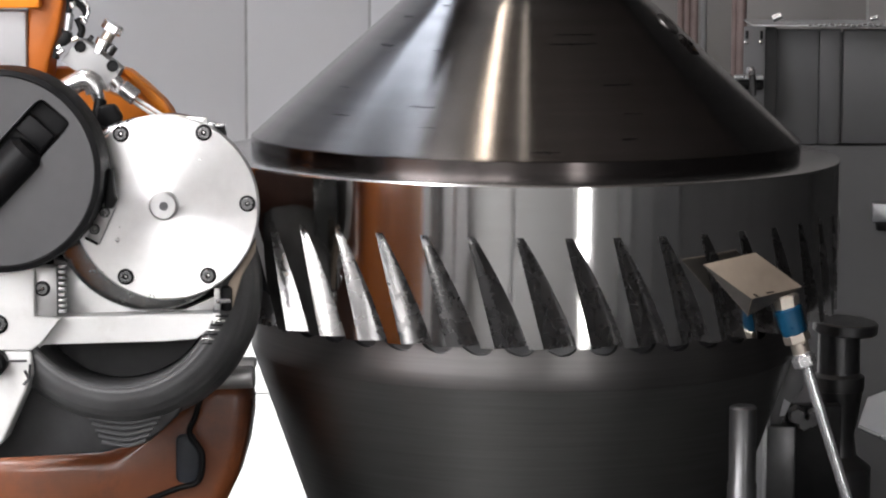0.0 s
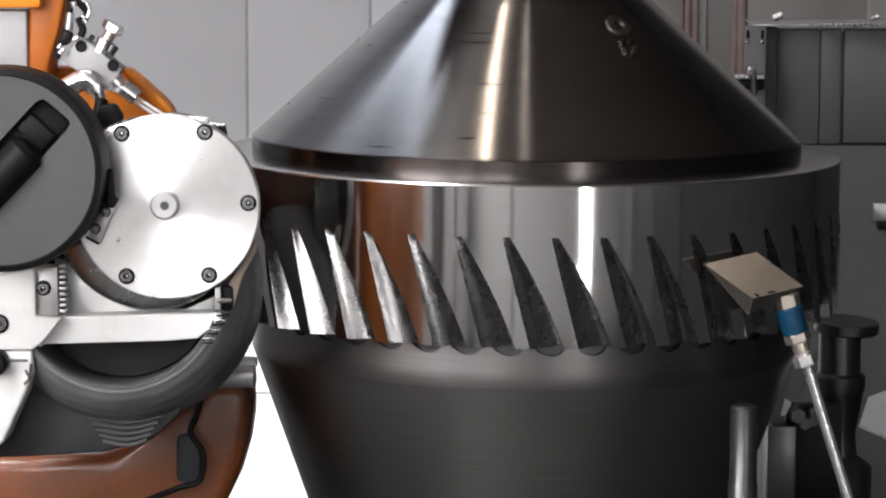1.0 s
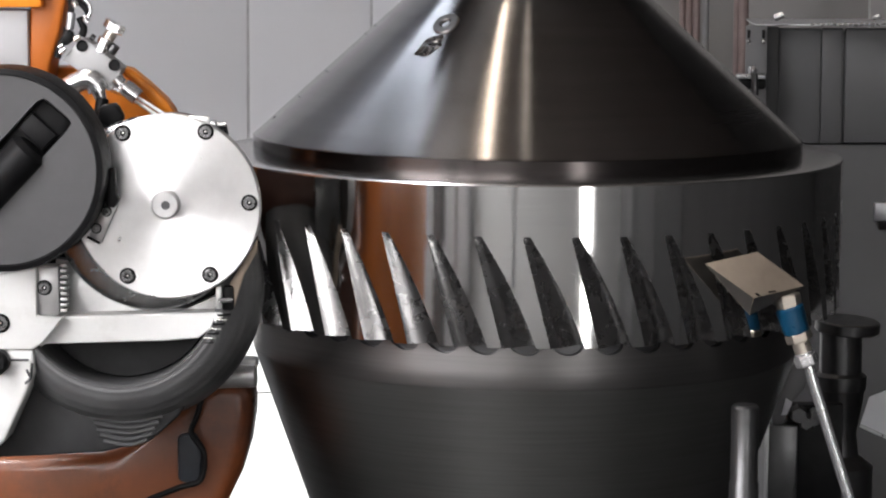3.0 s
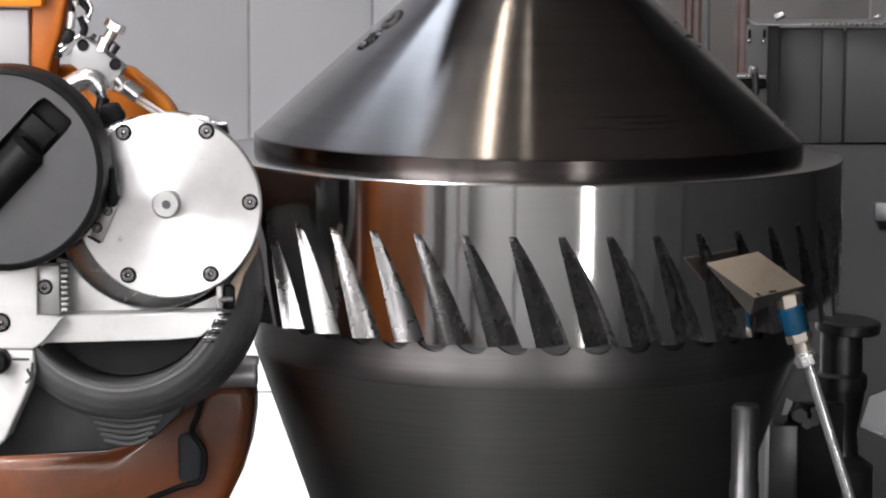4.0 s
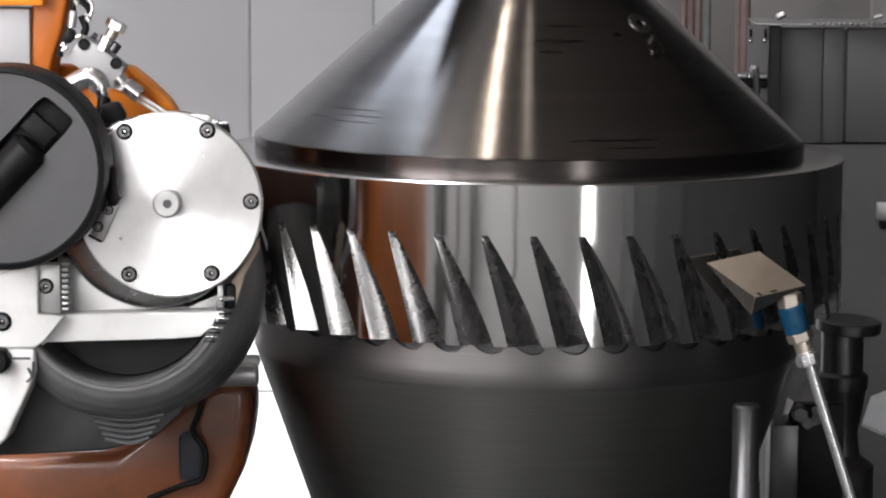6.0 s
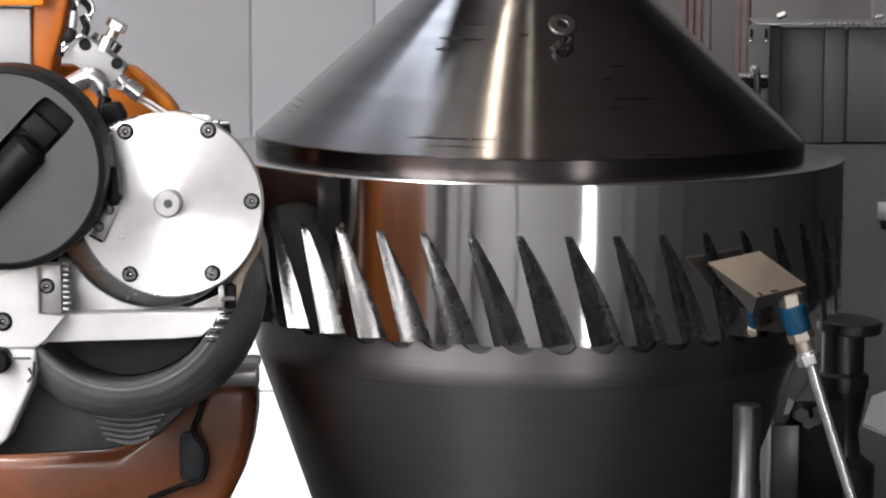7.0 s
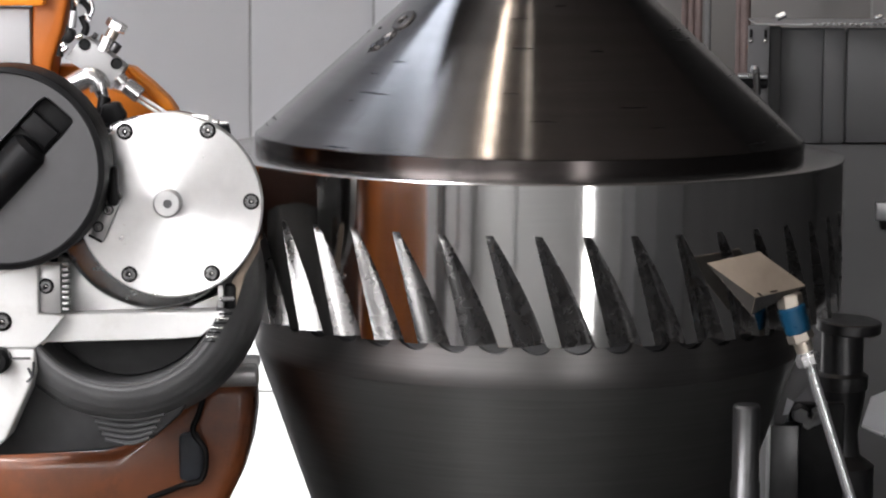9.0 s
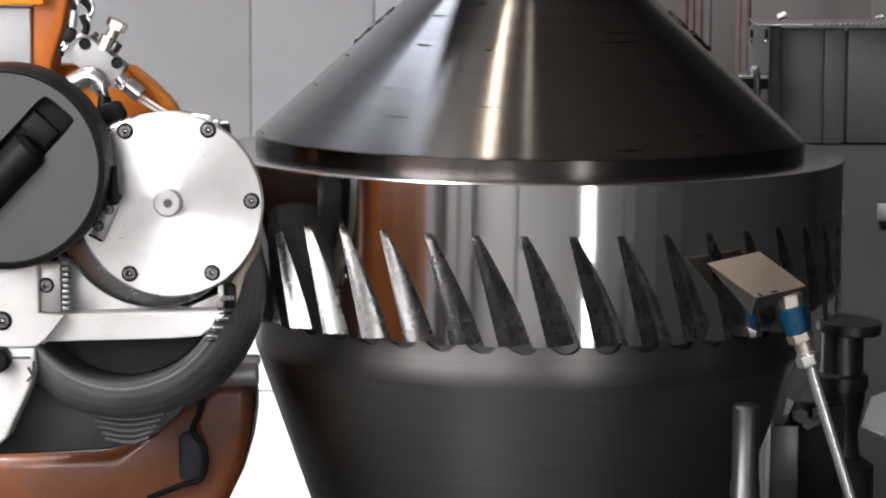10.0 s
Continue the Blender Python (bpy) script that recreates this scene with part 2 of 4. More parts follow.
# ---- the room ----
def room():
    """Hall shell with the floor, the ceiling and the walls."""
    t = 0.12
    tagged(part("floor", box(-1.75, 3.2, -5.1, 2.3, -0.1, 0.0, 0), FLOOR), "grey painted concrete workshop floor", "floor", kind="structure")
    tagged(part("ceiling", box(-1.75, 3.2, -5.1, 2.3, 3.4, 3.5, 0), CEIL), "grey sheet ceiling of the workshop", "ceiling", kind="structure")
    tagged(part("wall_west", box(-1.75 - t, -1.75, -5.1, 2.3, 0, 3.4, 0), WALL), "plain grey workshop wall", "wall", kind="structure")
    east = tagged(part("wall_east", box(3.2, 3.2 + t, -5.1, 2.3, 0, 3.4, 0), DARKWALL), "charcoal grey workshop wall", "wall", kind="structure")
    # Panels darken in steps: the light's falloff is put into their greys.
    for a, b, m in ((-5.09, -4.3, MIDGREY), (-4.29, -3.3, LOWGREY), (-3.29, -2.3, POSTGREY)):
        part("panel", box(3.175, 3.2, a, b, 0.02, 3.38, 0.002), m, east)
    # Two unseen glowing panes, added as bright sources for notches and cover plate.
    win = tagged(part("fill_pane_side", box(-1.748, -1.744, -4.45, -1.45, 1.05, 2.55, 0), FILLPANE), "wide glowing side pane, added to brighten notches and tool", "window", kind="structure")
    for a, b, c, d in ((-4.50, -4.45, 1.0, 2.60), (-1.45, -1.40, 1.0, 2.60), (-4.45, -1.45, 2.55, 2.60), (-4.45, -1.45, 1.0, 1.05)):
        part("window_frame", box(-1.749, -1.70, a, b, c, d, 0.003), GALV, win)
    win = tagged(part("fill_pane_front", box(-1.6, -0.5, -5.098, -5.094, 0.97, 2.35, 0), FILLPANE), "broad glowing pane, added to brighten notches and cover", "window", kind="structure")
    for a, b, c, d in ((-1.65, -1.6, 0.92, 2.40), (-0.5, -0.45, 0.92, 2.40), (-1.6, -0.5, 2.35, 2.40), (-1.6, -0.5, 0.92, 0.97)):
        part("window_frame", box(a, b, -5.099, -5.05, c, d, 0.003), GALV, win)
    # south wall with a tall daylight window in it
    x0, x1, z0, z1 = 1.68, 2.04, 0.02, 2.2
    w = part("wall_south", box(-1.75, x0, -5.1 - t, -5.1, 0, 3.4, 0), PALEWALL)
    tagged(w, "grey workshop wall with a tall narrow window", "wall", kind="structure")
    for a, b, c, d in ((x1, 3.2, 0, 3.4), (x0, x1, 0, z0), (x0, x1, z1, 3.4)):
        part("wall_section", box(a, b, -5.1 - t, -5.1, c, d, 0), PALEWALL, w)
    win = tagged(part("window_1", box(x0, x1, -5.1 - t + 0.02, -5.1 - t + 0.03, z0, z1, 0), WINPANE), "tall narrow window bright with daylight", "window", kind="structure")
    for a, b, c, d in ((x0, x0 + 0.04, z0, z1), (x1 - 0.04, x1, z0, z1), (x0 + 0.04, x1 - 0.04, z0, z0 + 0.04), (x0 + 0.04, x1 - 0.04, z1 - 0.04, z1)):
        part("window_frame", box(a, b, -5.1 - t + 0.034, -5.1 - 0.01, c, d, 0.003), GALV, win)
    # north wall: upright sheet panels with joints, low glowing pane at its foot
    tagged(part("wall_north", box(-1.75, 3.2, 2.003, 2.3, 0, 3.4, 0), SEAM), "grey painted sheet-metal panel wall", "wall", kind="structure")


room()
wn = bpy.data.objects["wall_north"]
LOW = 0.58
pitch = 0.20789
first = (-0.4659, 2.0000, 0.9697)[0]
k = -15
while first + k * pitch < 3.2:
    xa, xb = max(-1.75, first + k * pitch + 0.0022), min(3.2, first + (k + 1) * pitch - 0.0022)
    if k == -2:
        xb = first - 0.0022
    if xb - xa > 0.02 and k != -1:
        # Greys darken to the right; the shade on that side is in the colour.
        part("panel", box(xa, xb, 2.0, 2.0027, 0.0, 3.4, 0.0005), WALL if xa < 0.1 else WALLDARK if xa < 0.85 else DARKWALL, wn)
    k += 1
# Glow stands in for a lit white object behind the bowl.
pane = tagged(part("white_glow_pane", box(-0.60, -0.31, 1.988, 1.9985, 0.17, LOW, 0), LOWPANE), "lit white area at the wall's foot, drawn as a glowing pane", "window", kind="structure")
# Unseen glowing strip, added for glints in the right-hand notches.
part("glint_pane", box(-1.24, -0.601, 1.988, 1.9985, 0.40, LOW, 0), LOWPANE, pane)
part("lintel", box(-0.62, -0.29, 1.97, 1.9985, LOW + 0.001, LOW + 0.02, 0.002), GALV, pane)
part("crossbar", box(-0.60, -0.31, 1.983, 1.9875, 0.3985, 0.4005, 0.0004), PANELGREY, pane)
trunk = thing("cable_trunking", (-0.3, 1.97, 0.8), "pale grey cable trunking on the panel wall", "cable trunking")
part("body", slab((-1.1616, 1.9300, 0.8245), (0.1785, 1.9300, 0.7900), 0.069, 0.004), GALV, trunk)
part("lid", slab((-1.1602, 1.9240, 0.8213), (0.1782, 1.9240, 0.7943), 0.0055, 0.002), WALL, trunk)

# ---- ceiling lights ----
def ceiling_light(x, y, sx, sy, label, turn=0):
    c = thing("ceiling_light", (x, y, 3.3), label, "ceiling light", "lights under the ceiling")
    part("housing", box(x - sx / 2 - 0.03, x + sx / 2 + 0.03, y - sy / 2 - 0.03, y + sy / 2 + 0.03, 3.31, 3.4, 0.006), GALV, c)
    part("diffuser", box(x - sx / 2, x + sx / 2, y - sy / 2, y + sy / 2, 3.295, 3.309, 0.003), TUBE, c)
    c.rotation_euler.z = math.radians(turn)


ceiling_light(-1.29, 0.77, 0.30, 1.40, "cool-white lit ceiling light panel", 27)
ceiling_light(0.0, 0.1, 0.03, 1.5, "thin warm ceiling light strip")
ceiling_light(-0.40, 0.1, 0.034, 1.5, "narrow warm ceiling light strip")
ceiling_light(-1.38, -1.7, 0.5, 1.4, "long lit ceiling light panel")

# ---- the bowl ----
TEETH = 45
STEP = 2 * math.pi / TEETH
ZT, ZB, RD = 1.0, 0.8584, 0.30
bowl = thing("separator_bowl", (0, 0, 0.55), "turned steel bowl with a conical top and helical notches", "bowl")


def slotted_drum():
    """The drum's side with 45 leaning notches that run out at its lower edge."""
    cut = [(0, 0), (0.01, 0.02), (0.20, 0.17), (0.40, 0.37), (0.58, 0.59), (0.74, 0.81), (0.86, 0.97), (0.92, 1.0), (0.98, 0.99), (1, 0)]
    land = [0.2, 0.4, 0.6, 0.8]
    per = len(cut) + len(land)
    n = TEETH * per
    bm = bmesh.new()
    apex, rows = ZT - 0.0455, 34
    zs = [ZT - 0.0022, ZT - 0.02, ZT - 0.0452] + [apex - (apex - ZB) * (i / rows) ** 1.4 for i in range(rows + 1)]
    cols = [[] for _ in range(n)]
    for z in zs:
        s = max(0.0, (apex - z) / (apex - ZB))
        lo, hi = 0.083 * s, 0.022 + 0.206 * s - 0.046 * s * s
        hi = max(hi, lo + 0.006)
        deep = 0.0034 * min(1, s * 14) + 0.0265 * s - 0.0092 * s * s
        for k in range(TEETH):
            for j in range(per):
                if j < len(cut):
                    a, r = lo + (hi - lo) * cut[j][0], RD - (deep * cut[j][1] if s > 0 else 0)
                else:
                    a, r = hi + (lo + STEP - hi) * land[j - len(cut)], RD
                a += k * STEP
                cols[k * per + j].append(bm.verts.new((r * math.sin(a), -r * math.cos(a), z)))
    for i in range(n):
        c, d = cols[i], cols[(i + 1) % n]
        for j in range(len(zs) - 1):
            f = bm.faces.new((c[j], c[j + 1], d[j + 1], d[j]))
            f.material_index = 1 if i % per < len(cut) - 1 and j > 2 else 0
    # rounded shoulder, ledge and underside
    def rim(prev, r, z, mi=0):
        cur = []
        for v in prev:
            d = Vector((v.co.x, v.co.y, 0)).normalized()
            cur.append(bm.verts.new((d.x * r, d.y * r, z)))
        for i in range(n):
            bm.faces.new((prev[i], prev[(i + 1) % n], cur[(i + 1) % n], cur[i])).material_index = mi
        return cur
    rim(rim(rim([c[0] for c in cols], RD - 0.0008, ZT - 0.0005, 2), RD - 0.0024, ZT, 2), 0.2605, ZT, 2)
    rim([c[-1] for c in cols], 0.255, ZB)
    return bm


drum = part("drum", slotted_drum(), DRUM, bowl, "polished ring with leaning notches")
drum.data.materials.append(NOTCH)
drum.data.materials.append(RIM)
part("flange", spin_profile([(0.259, 0.9995), (0.2618, 0.9995), (0.2618, 1.0002), (0.2618, 1.0143), (0.2618, 1.0156), (0.2612, 1.0164), (0.254, 1.0172)], 192), FLANGE, bowl)
part("top_cone", spin_profile([(0.2606, 1.0164), (0.2596, 1.0176), (0.1137, 1.1500), (0.1100, 1.1534)], 192), CONE, bowl, "brushed conical cover with dark scratches")
part("neck", spin_profile([(0.109, 1.152), (0.106, 1.158), (0.106, 1.172), (0.1150, 1.178), (0.1155, 1.30), (0.110, 1.306), (0.05, 1.306), (0.05, 1.16)], 128), LOWER, bowl)


def pocketed_collar():
    """The collar below the drum, with a scooped pocket under every notch where the cutter ran out."""
    per, wide = 20, 0.128
    n = TEETH * per
    bm = bmesh.new()
    cols = []
    for k in range(TEETH):
        for j in range(per):
            f = j / (per - 2)
            a = k * STEP + 0.084 + (wide * f if f <= 1 else (wide + STEP) / 2)
            x = min(1.0, f) ** 1.35
            reach = 0.0005 + 0.0135 * math.sqrt(max(0.0, 1 - (2 * x - 1) ** 2))
            deep = 0.005 if reach > 0.002 else 0.0
            rows = [(0.2617 - deep, 0.8600), (0.2617 - deep, 0.8600 - reach), (0.2617, 0.8596 - reach), (0.2617, 0.8300), (0.2617, 0.8152), (0.2612, 0.8140)]
            cols.append([bm.verts.new((r * math.sin(a), -r * math.cos(a), z)) for r, z in rows])
    for i in range(n):
        p, q = cols[i], cols[(i + 1) % n]
        for m in range(5):
            f = bm.faces.new((p[m], p[m + 1], q[m + 1], q[m]))
            # Pocket faces take dark steel as painted shade below the drum.
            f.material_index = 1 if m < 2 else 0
    return bm


part("collar", pocketed_collar(), COLLAR, bowl, "grey collar with scooped pockets, their shade painted dark").data.materials.append(DARKSTEEL)
part("lower_cone", spin_profile([(0.2610, 0.8138), (0.2598, 0.8095), (0.2090, 0.6665), (0.1705, 0.556), (0.166, 0.55), (0, 0.55)], 192), LOWER, bowl, "dark tapering underside")


def on_cone(a, z, lift=0.0):
    r = 0.2604 - (z - 1.0164) * (0.2604 - 0.1137) / (1.15 - 1.0164)
    n = Vector((math.sin(a) * 0.6733, -math.cos(a) * 0.6733, 0.7394))
    return Vector((r * math.sin(a), -r * math.cos(a), z)) + n * lift, n


def weld_patch(a, z):
    """A rough, lumpy weld below the boss with an uneven outline."""
    rg = random.Random(int(a * 100))
    bm = bmesh.new()
    n = 14
    rings = []
    for k, f in enumerate((1.0, 0.78, 0.52, 0.27)):
        row = []
        for i in range(n):
            t = 2 * math.pi * i / n
            q = f * (1 + (rg.uniform(-0.28, 0.28) if k == 0 else rg.uniform(-0.08, 0.08)))
            lift = -0.0004 if k == 0 else rg.uniform(0.0004, 0.0030)
            row.append(bm.verts.new(on_cone(a + 0.075 * q * math.cos(t), z + 0.0095 * q * math.sin(t) + 0.05 * 0.075 * q * math.cos(t), lift)[0]))
        rings.append(row)
    for p, q in zip(rings, rings[1:]):
        for i in range(n):
            j = (i + 1) % n
            bm.faces.new((p[i], p[j], q[j]))
            bm.faces.new((p[i], q[j], q[i]))
    bm.faces.new(rings[-1])
    part("weld_patch", bm, WELD, bowl, "rough dark weld below the ring")


for a in (1.118, 4.290):
    p, n = on_cone(a, 1.1265, -0.0005)
    boss = part("lifting_boss", spin_profile([(0.0130, 0), (0.0128, 0.0016), (0.0116, 0.0024), (0.0060, 0.0024), (0.0050, 0.0016), (0.0048, -0.002), (0, -0.002)], 40, p, n), BOSS, bowl, "raised ring round a threaded hole")
    part("threaded_hole", spin_profile([(0, 0.0004), (0.0047, 0.0002), (0.0047, -0.001)], 20, p, n), BLACK, bowl)
    weld_patch(a - 0.02, 1.1075)
rs = random.Random(7)


def cone_mark(a, z, w, h):
    """A shallow dark nick along the turning direction."""
    bm = bmesh.new()
    top, low = [], []
    n = 10
    for i in range(n + 1):
        s = i / n
        hh = h * (0.15 + math.sin(math.pi * s) * rs.uniform(0.5, 1.0))
        zz = z + h * 0.5 * rs.uniform(-0.4, 0.4)
        top.append(bm.verts.new(on_cone(a + w * (s - 0.5), zz + hh / 2, 0.00035)[0]))
        low.append(bm.verts.new(on_cone(a + w * (s - 0.5), zz - hh / 2, 0.00035)[0]))
    for i in range(n):
        bm.faces.new((low[i], low[i + 1], top[i + 1], top[i]))
    part("scratch", bm, SCRATCH, bowl)


for a, z, w, h in ((2.72, 1.05, 0.3, 0.0012), (2.78, 1.045, 0.22, 0.0012), (2.74, 1.04, 0.26, 0.001), (3.66, 1.113, 0.26, 0.006), (3.7, 1.126, 0.2, 0.0018), (3.6, 1.104, 0.12, 0.005),
                   (4.04, 1.118, 0.06, 0.004), (3.8, 1.031, 0.3, 0.0034), (3.84, 1.025, 0.2, 0.0018), (-0.772, 1.1433, 0.09, 0.0014), (-0.623, 1.1045, 0.07, 0.002), (-0.558, 1.0573, 0.12, 0.0016),
                   (-0.494, 1.0407, 0.08, 0.0012), (0.19, 1.12, 0.24, 0.0013), (0.158, 1.112, 0.26, 0.0016), (0.318, 1.0773, 0.14, 0.0016), (0.33, 1.0537, 0.08, 0.0012), (0.271, 1.0332, 0.06, 0.0028),
                   (-0.046, 1.0231, 0.1, 0.003), (2.533, 1.0418, 0.14, 0.0014), (-1.728, 1.0916, 0.1, 0.002), (-1.837, 1.0806, 0.05, 0.0022), (-1.737, 1.0644, 0.17, 0.0022), (-1.843, 1.057, 0.05, 0.0014),
                   (-1.729, 1.0188, 0.12, 0.003), (-1.077, 1.1322, 0.12, 0.0016), (-1.04, 1.1067, 0.12, 0.0026), (-0.94, 1.0466, 0.1, 0.0022), (-1.077, 1.069, 0.08, 0.0012)):
    cone_mark(a, z, w * 1.15, h * 0.6)

table = thing("rotary_table", (0, 0, 0), "dark steel rotary table under the bowl", "rotary table")
part("top_disc", spin_profile([(0, 0.549), (0.236, 0.549), (0.24, 0.545), (0.24, 0.505), (0.0, 0.505)], 96), DARKSTEEL, table)
part("column", spin_profile([(0, 0.504), (0.15, 0.504), (0.15, 0.06), (0, 0.06)], 64), DARKSTEEL, table)
part("foot", spin_profile([(0, 0.059), (0.28, 0.059), (0.285, 0.05), (0.285, 0.0), (0, 0.0)], 64), DARKSTEEL, table)

# ---- the grinding tool ----
tool = thing("grinding_tool", (-0.3648, -0.2200, 0.9138), "robot-held grinding tool with silver cover and black wheel", "grinding tool")
# black wheel behind the cover, axis towards the viewer
WR = 0.12115
def worn(profile, depth=0.0003, n=5):
    """Fine concentric wear grooves between the points of a profile."""
    out = []
    for k, ((r0, h0), (r1, h1)) in enumerate(zip(profile, profile[1:])):
        for i in range(n):
            f = i / n
            groove = depth * math.sin(7.3 * (k * n + i)) if 3 < k < 12 else 0
            out.append((r0 + (r1 - r0) * f, h0 + (h1 - h0) * f + groove))
    return out + [profile[-1]]


part("grinding_wheel", spin_profile(worn([(0, -0.025), (WR * 0.66, -0.025), (WR * 0.70, 0.030), (WR * 0.715, 0.044), (WR * 0.73, 0.0475), (WR * 0.76, 0.0470), (WR * 0.80, 0.0450), (WR * 0.85, 0.0405), (WR * 0.90, 0.0330), (WR * 0.94, 0.0240), (WR * 0.97, 0.0140), (WR * 0.99, 0.0040), (WR, -0.006),
                                     (WR, -0.030), (WR * 0.97, -0.042), (0, -0.045)]), 128, (-0.3517, -0.2350, 0.9008), (0.02, -1, 0.16)), WHEEL, tool, "black rounded abrasive wheel")
# Black disc put in as the shade inside the wheel's hollow.
part("recess_shade_disc", spin_profile([(0, 0.0), (WR * 0.655, 0.0), (WR * 0.66, -0.001), (WR * 0.66, -0.02)], 96, Vector((-0.3517, -0.2350, 0.9008)) + Vector((-0.0003, 0.016, -0.0026)), (0.02, -1, 0.16)), BLACK, tool)
# ribbed sleeve at its underside
part("sleeve", prism([(-0.4803, -0.2620, 0.7554), (-0.4394, -0.2620, 0.8113), (-0.4239, -0.2620, 0.8466), (-0.3697, -0.2620, 0.8120), (-0.2953, -0.2620, 0.8001), (-0.3013, -0.2620, 0.7900), (-0.3254, -0.2620, 0.7681), (-0.3679, -0.2620, 0.7570), (-0.4304, -0.2620, 0.7529), (-0.4804, -0.2620, 0.7503)], 0.08, 0.012, 4), RUBBER, tool, "black rubber sleeve")
for i in range(6):
    f = i / 5
    ends = zip((Vector((-0.3823, -0.2635, 0.7941)), Vector((-0.3466, -0.2635, 0.7898)), Vector((-0.3117, -0.2635, 0.7957))), (Vector((-0.3677, -0.2635, 0.7675)), Vector((-0.3459, -0.2635, 0.7641)), Vector((-0.3289, -0.2635, 0.7688))))
    part("sleeve_rib", pipe([a.lerp(b, f) for a, b in ends], 0.0019, 8), CAPGREY, tool)
part("housing_ring", spin_profile([(0.05, -0.03), (0.0835, -0.03), (0.084, 0.000), (0.082, 0.006), (0.076, 0.009), (0.05, 0.009)], 96, (-0.3215, -0.2760, 0.9701), (0, -1, 0.02)), TURNED, tool, "turned steel ring behind the cover")
cover = part("cover_plate", spin_profile([(0, 0.010), (0.0783, 0.010), (0.0796, 0.0088), (0.0796, 0.0)], 128, (-0.3046, -0.2900, 0.9788), (0, -1, 0.0)), PLATE, tool, "round bright turned aluminium cover")
part("cover_tab", prism([(-0.2864, -0.2970, 1.0566), (-0.2724, -0.2970, 1.0562), (-0.2686, -0.2970, 1.0553), (-0.2677, -0.2970, 1.0432), (-0.2794, -0.2970, 1.0344)], 0.006, 0.0008), PLATE, tool)
part("tab_clip", slab((-0.2700, -0.2930, 1.0520), (-0.2633, -0.2930, 1.0477), 0.008, 0.001), CHROME, tool)
part("tab_latch", prism([(-0.2655, -0.2900, 1.0499), (-0.2558, -0.2900, 1.0499), (-0.2535, -0.2900, 1.0388), (-0.2579, -0.2900, 1.0397)], 0.01, 0.001), BLACK, tool)
part("tab_pin", rod((-0.2622, -0.2935, 1.0492), (-0.2545, -0.2935, 1.0493), 0.0016), CHROME, tool)
cx, cy, cz = (-0.3054, -0.3005, 0.9812)
for k in range(6):
    a = radians(60 * k + 1.3)
    cap_screw(cover, (cx + 0.0709 * math.cos(a), cy, cz + 0.0709 * math.sin(a)), 0.0052)
part("hub_boss", spin_profile([(0, 0.0095), (0.0105, 0.0095), (0.0122, 0.008), (0.0122, 0)], 48, (cx, cy + 0.0005, cz), (-0.03, -1, 0.0)), ALU, cover, "bright round hub boss")
part("hub_socket", spin_profile([(0, 0.0), (0.0038, 0.0), (0.0038, 0.0004), (0, 0.0004)], 20, (cx + 0.0004, cy - 0.0096, cz), (0, -1, 0)), DARKSTEEL, cover)

# grey back plate, white lower casing, side block
part("back_plate", prism([(-0.4078, -0.2620, 0.9291), (-0.3708, -0.2620, 0.9220), (-0.3391, -0.2620, 0.8874), (-0.2946, -0.2620, 0.8852), (-0.2658, -0.2620, 0.8979), (-0.2659, -0.2620, 0.8800), (-0.4086, -0.2620, 0.8768)], 0.012), ALU, tool)
casing = part("lower_casing", prism([(-0.4213, -0.2850, 0.8807), (-0.2614, -0.2850, 0.8855), (-0.2584, -0.2850, 0.8831), (-0.2693, -0.2850, 0.8716), (-0.2811, -0.2850, 0.8626), (-0.3066, -0.2850, 0.8604), (-0.4148, -0.2850, 0.8565), (-0.4238, -0.2850, 0.8475), (-0.4347, -0.2850, 0.8474), (-0.4341, -0.2850, 0.8806)], 0.055, 0.005, 4), WHITE, tool, "white enamelled lower casing")
part("side_casing", prism([(-0.4797, -0.3000, 0.9116), (-0.4503, -0.3000, 0.9187), (-0.4205, -0.3000, 0.9248), (-0.4181, -0.3000, 0.9218), (-0.4186, -0.3000, 0.8836), (-0.3962, -0.3000, 0.8818), (-0.4131, -0.3000, 0.8605), (-0.4220, -0.3000, 0.8540), (-0.4808, -0.3000, 0.8535)], 0.06, 0.003, 3), WHITE, tool)
part("side_leg", prism([(-0.4812, -0.2980, 0.8526), (-0.4224, -0.2980, 0.8532), (-0.4217, -0.2980, 0.8329), (-0.4278, -0.2980, 0.8180), (-0.4482, -0.2980, 0.7731), (-0.4602, -0.2980, 0.7630), (-0.4829, -0.2980, 0.7627)], 0.05, 0.003, 3), WHITE, tool)
part("leg_bar", rod((-0.4706, -0.3030, 0.8447), (-0.4255, -0.3030, 0.8456), 0.0011), DARKSTEEL, tool)
part("leg_knob", spin_profile([(0, 0.016), (0.008, 0.016), (0.011, 0.012), (0.011, 0)], 24, (-0.4529, -0.2980, 0.8440), (0, -1, 0)), BLACK, tool)
for p in ((-0.4278, -0.3020, 0.8370), (-0.4290, -0.3020, 0.8246), (-0.4228, -0.3020, 0.8425)):
    part("clip", rod((-0.4240, -0.3020, 0.8296), p, 0.0012), DARKSTEEL, tool)
cap_screw(tool, (-0.4499, -0.3005, 0.8770), 0.0062)
block = part("side_block", slab((-0.4186, -0.2940, 0.9259), (-0.4001, -0.2940, 0.8833), 0.02), ALU, tool, "grey side block with a screw")
cap_screw(block, (-0.4124, -0.2945, 0.9074), 0.0050)
for i in range(9):
    part("rack_tooth", slab((-0.3993, -0.2920, 0.9278), (-0.3935, -0.2920, 0.9249), 0.012, 0.0006), ALU, tool).location.z = -0.0049 * i
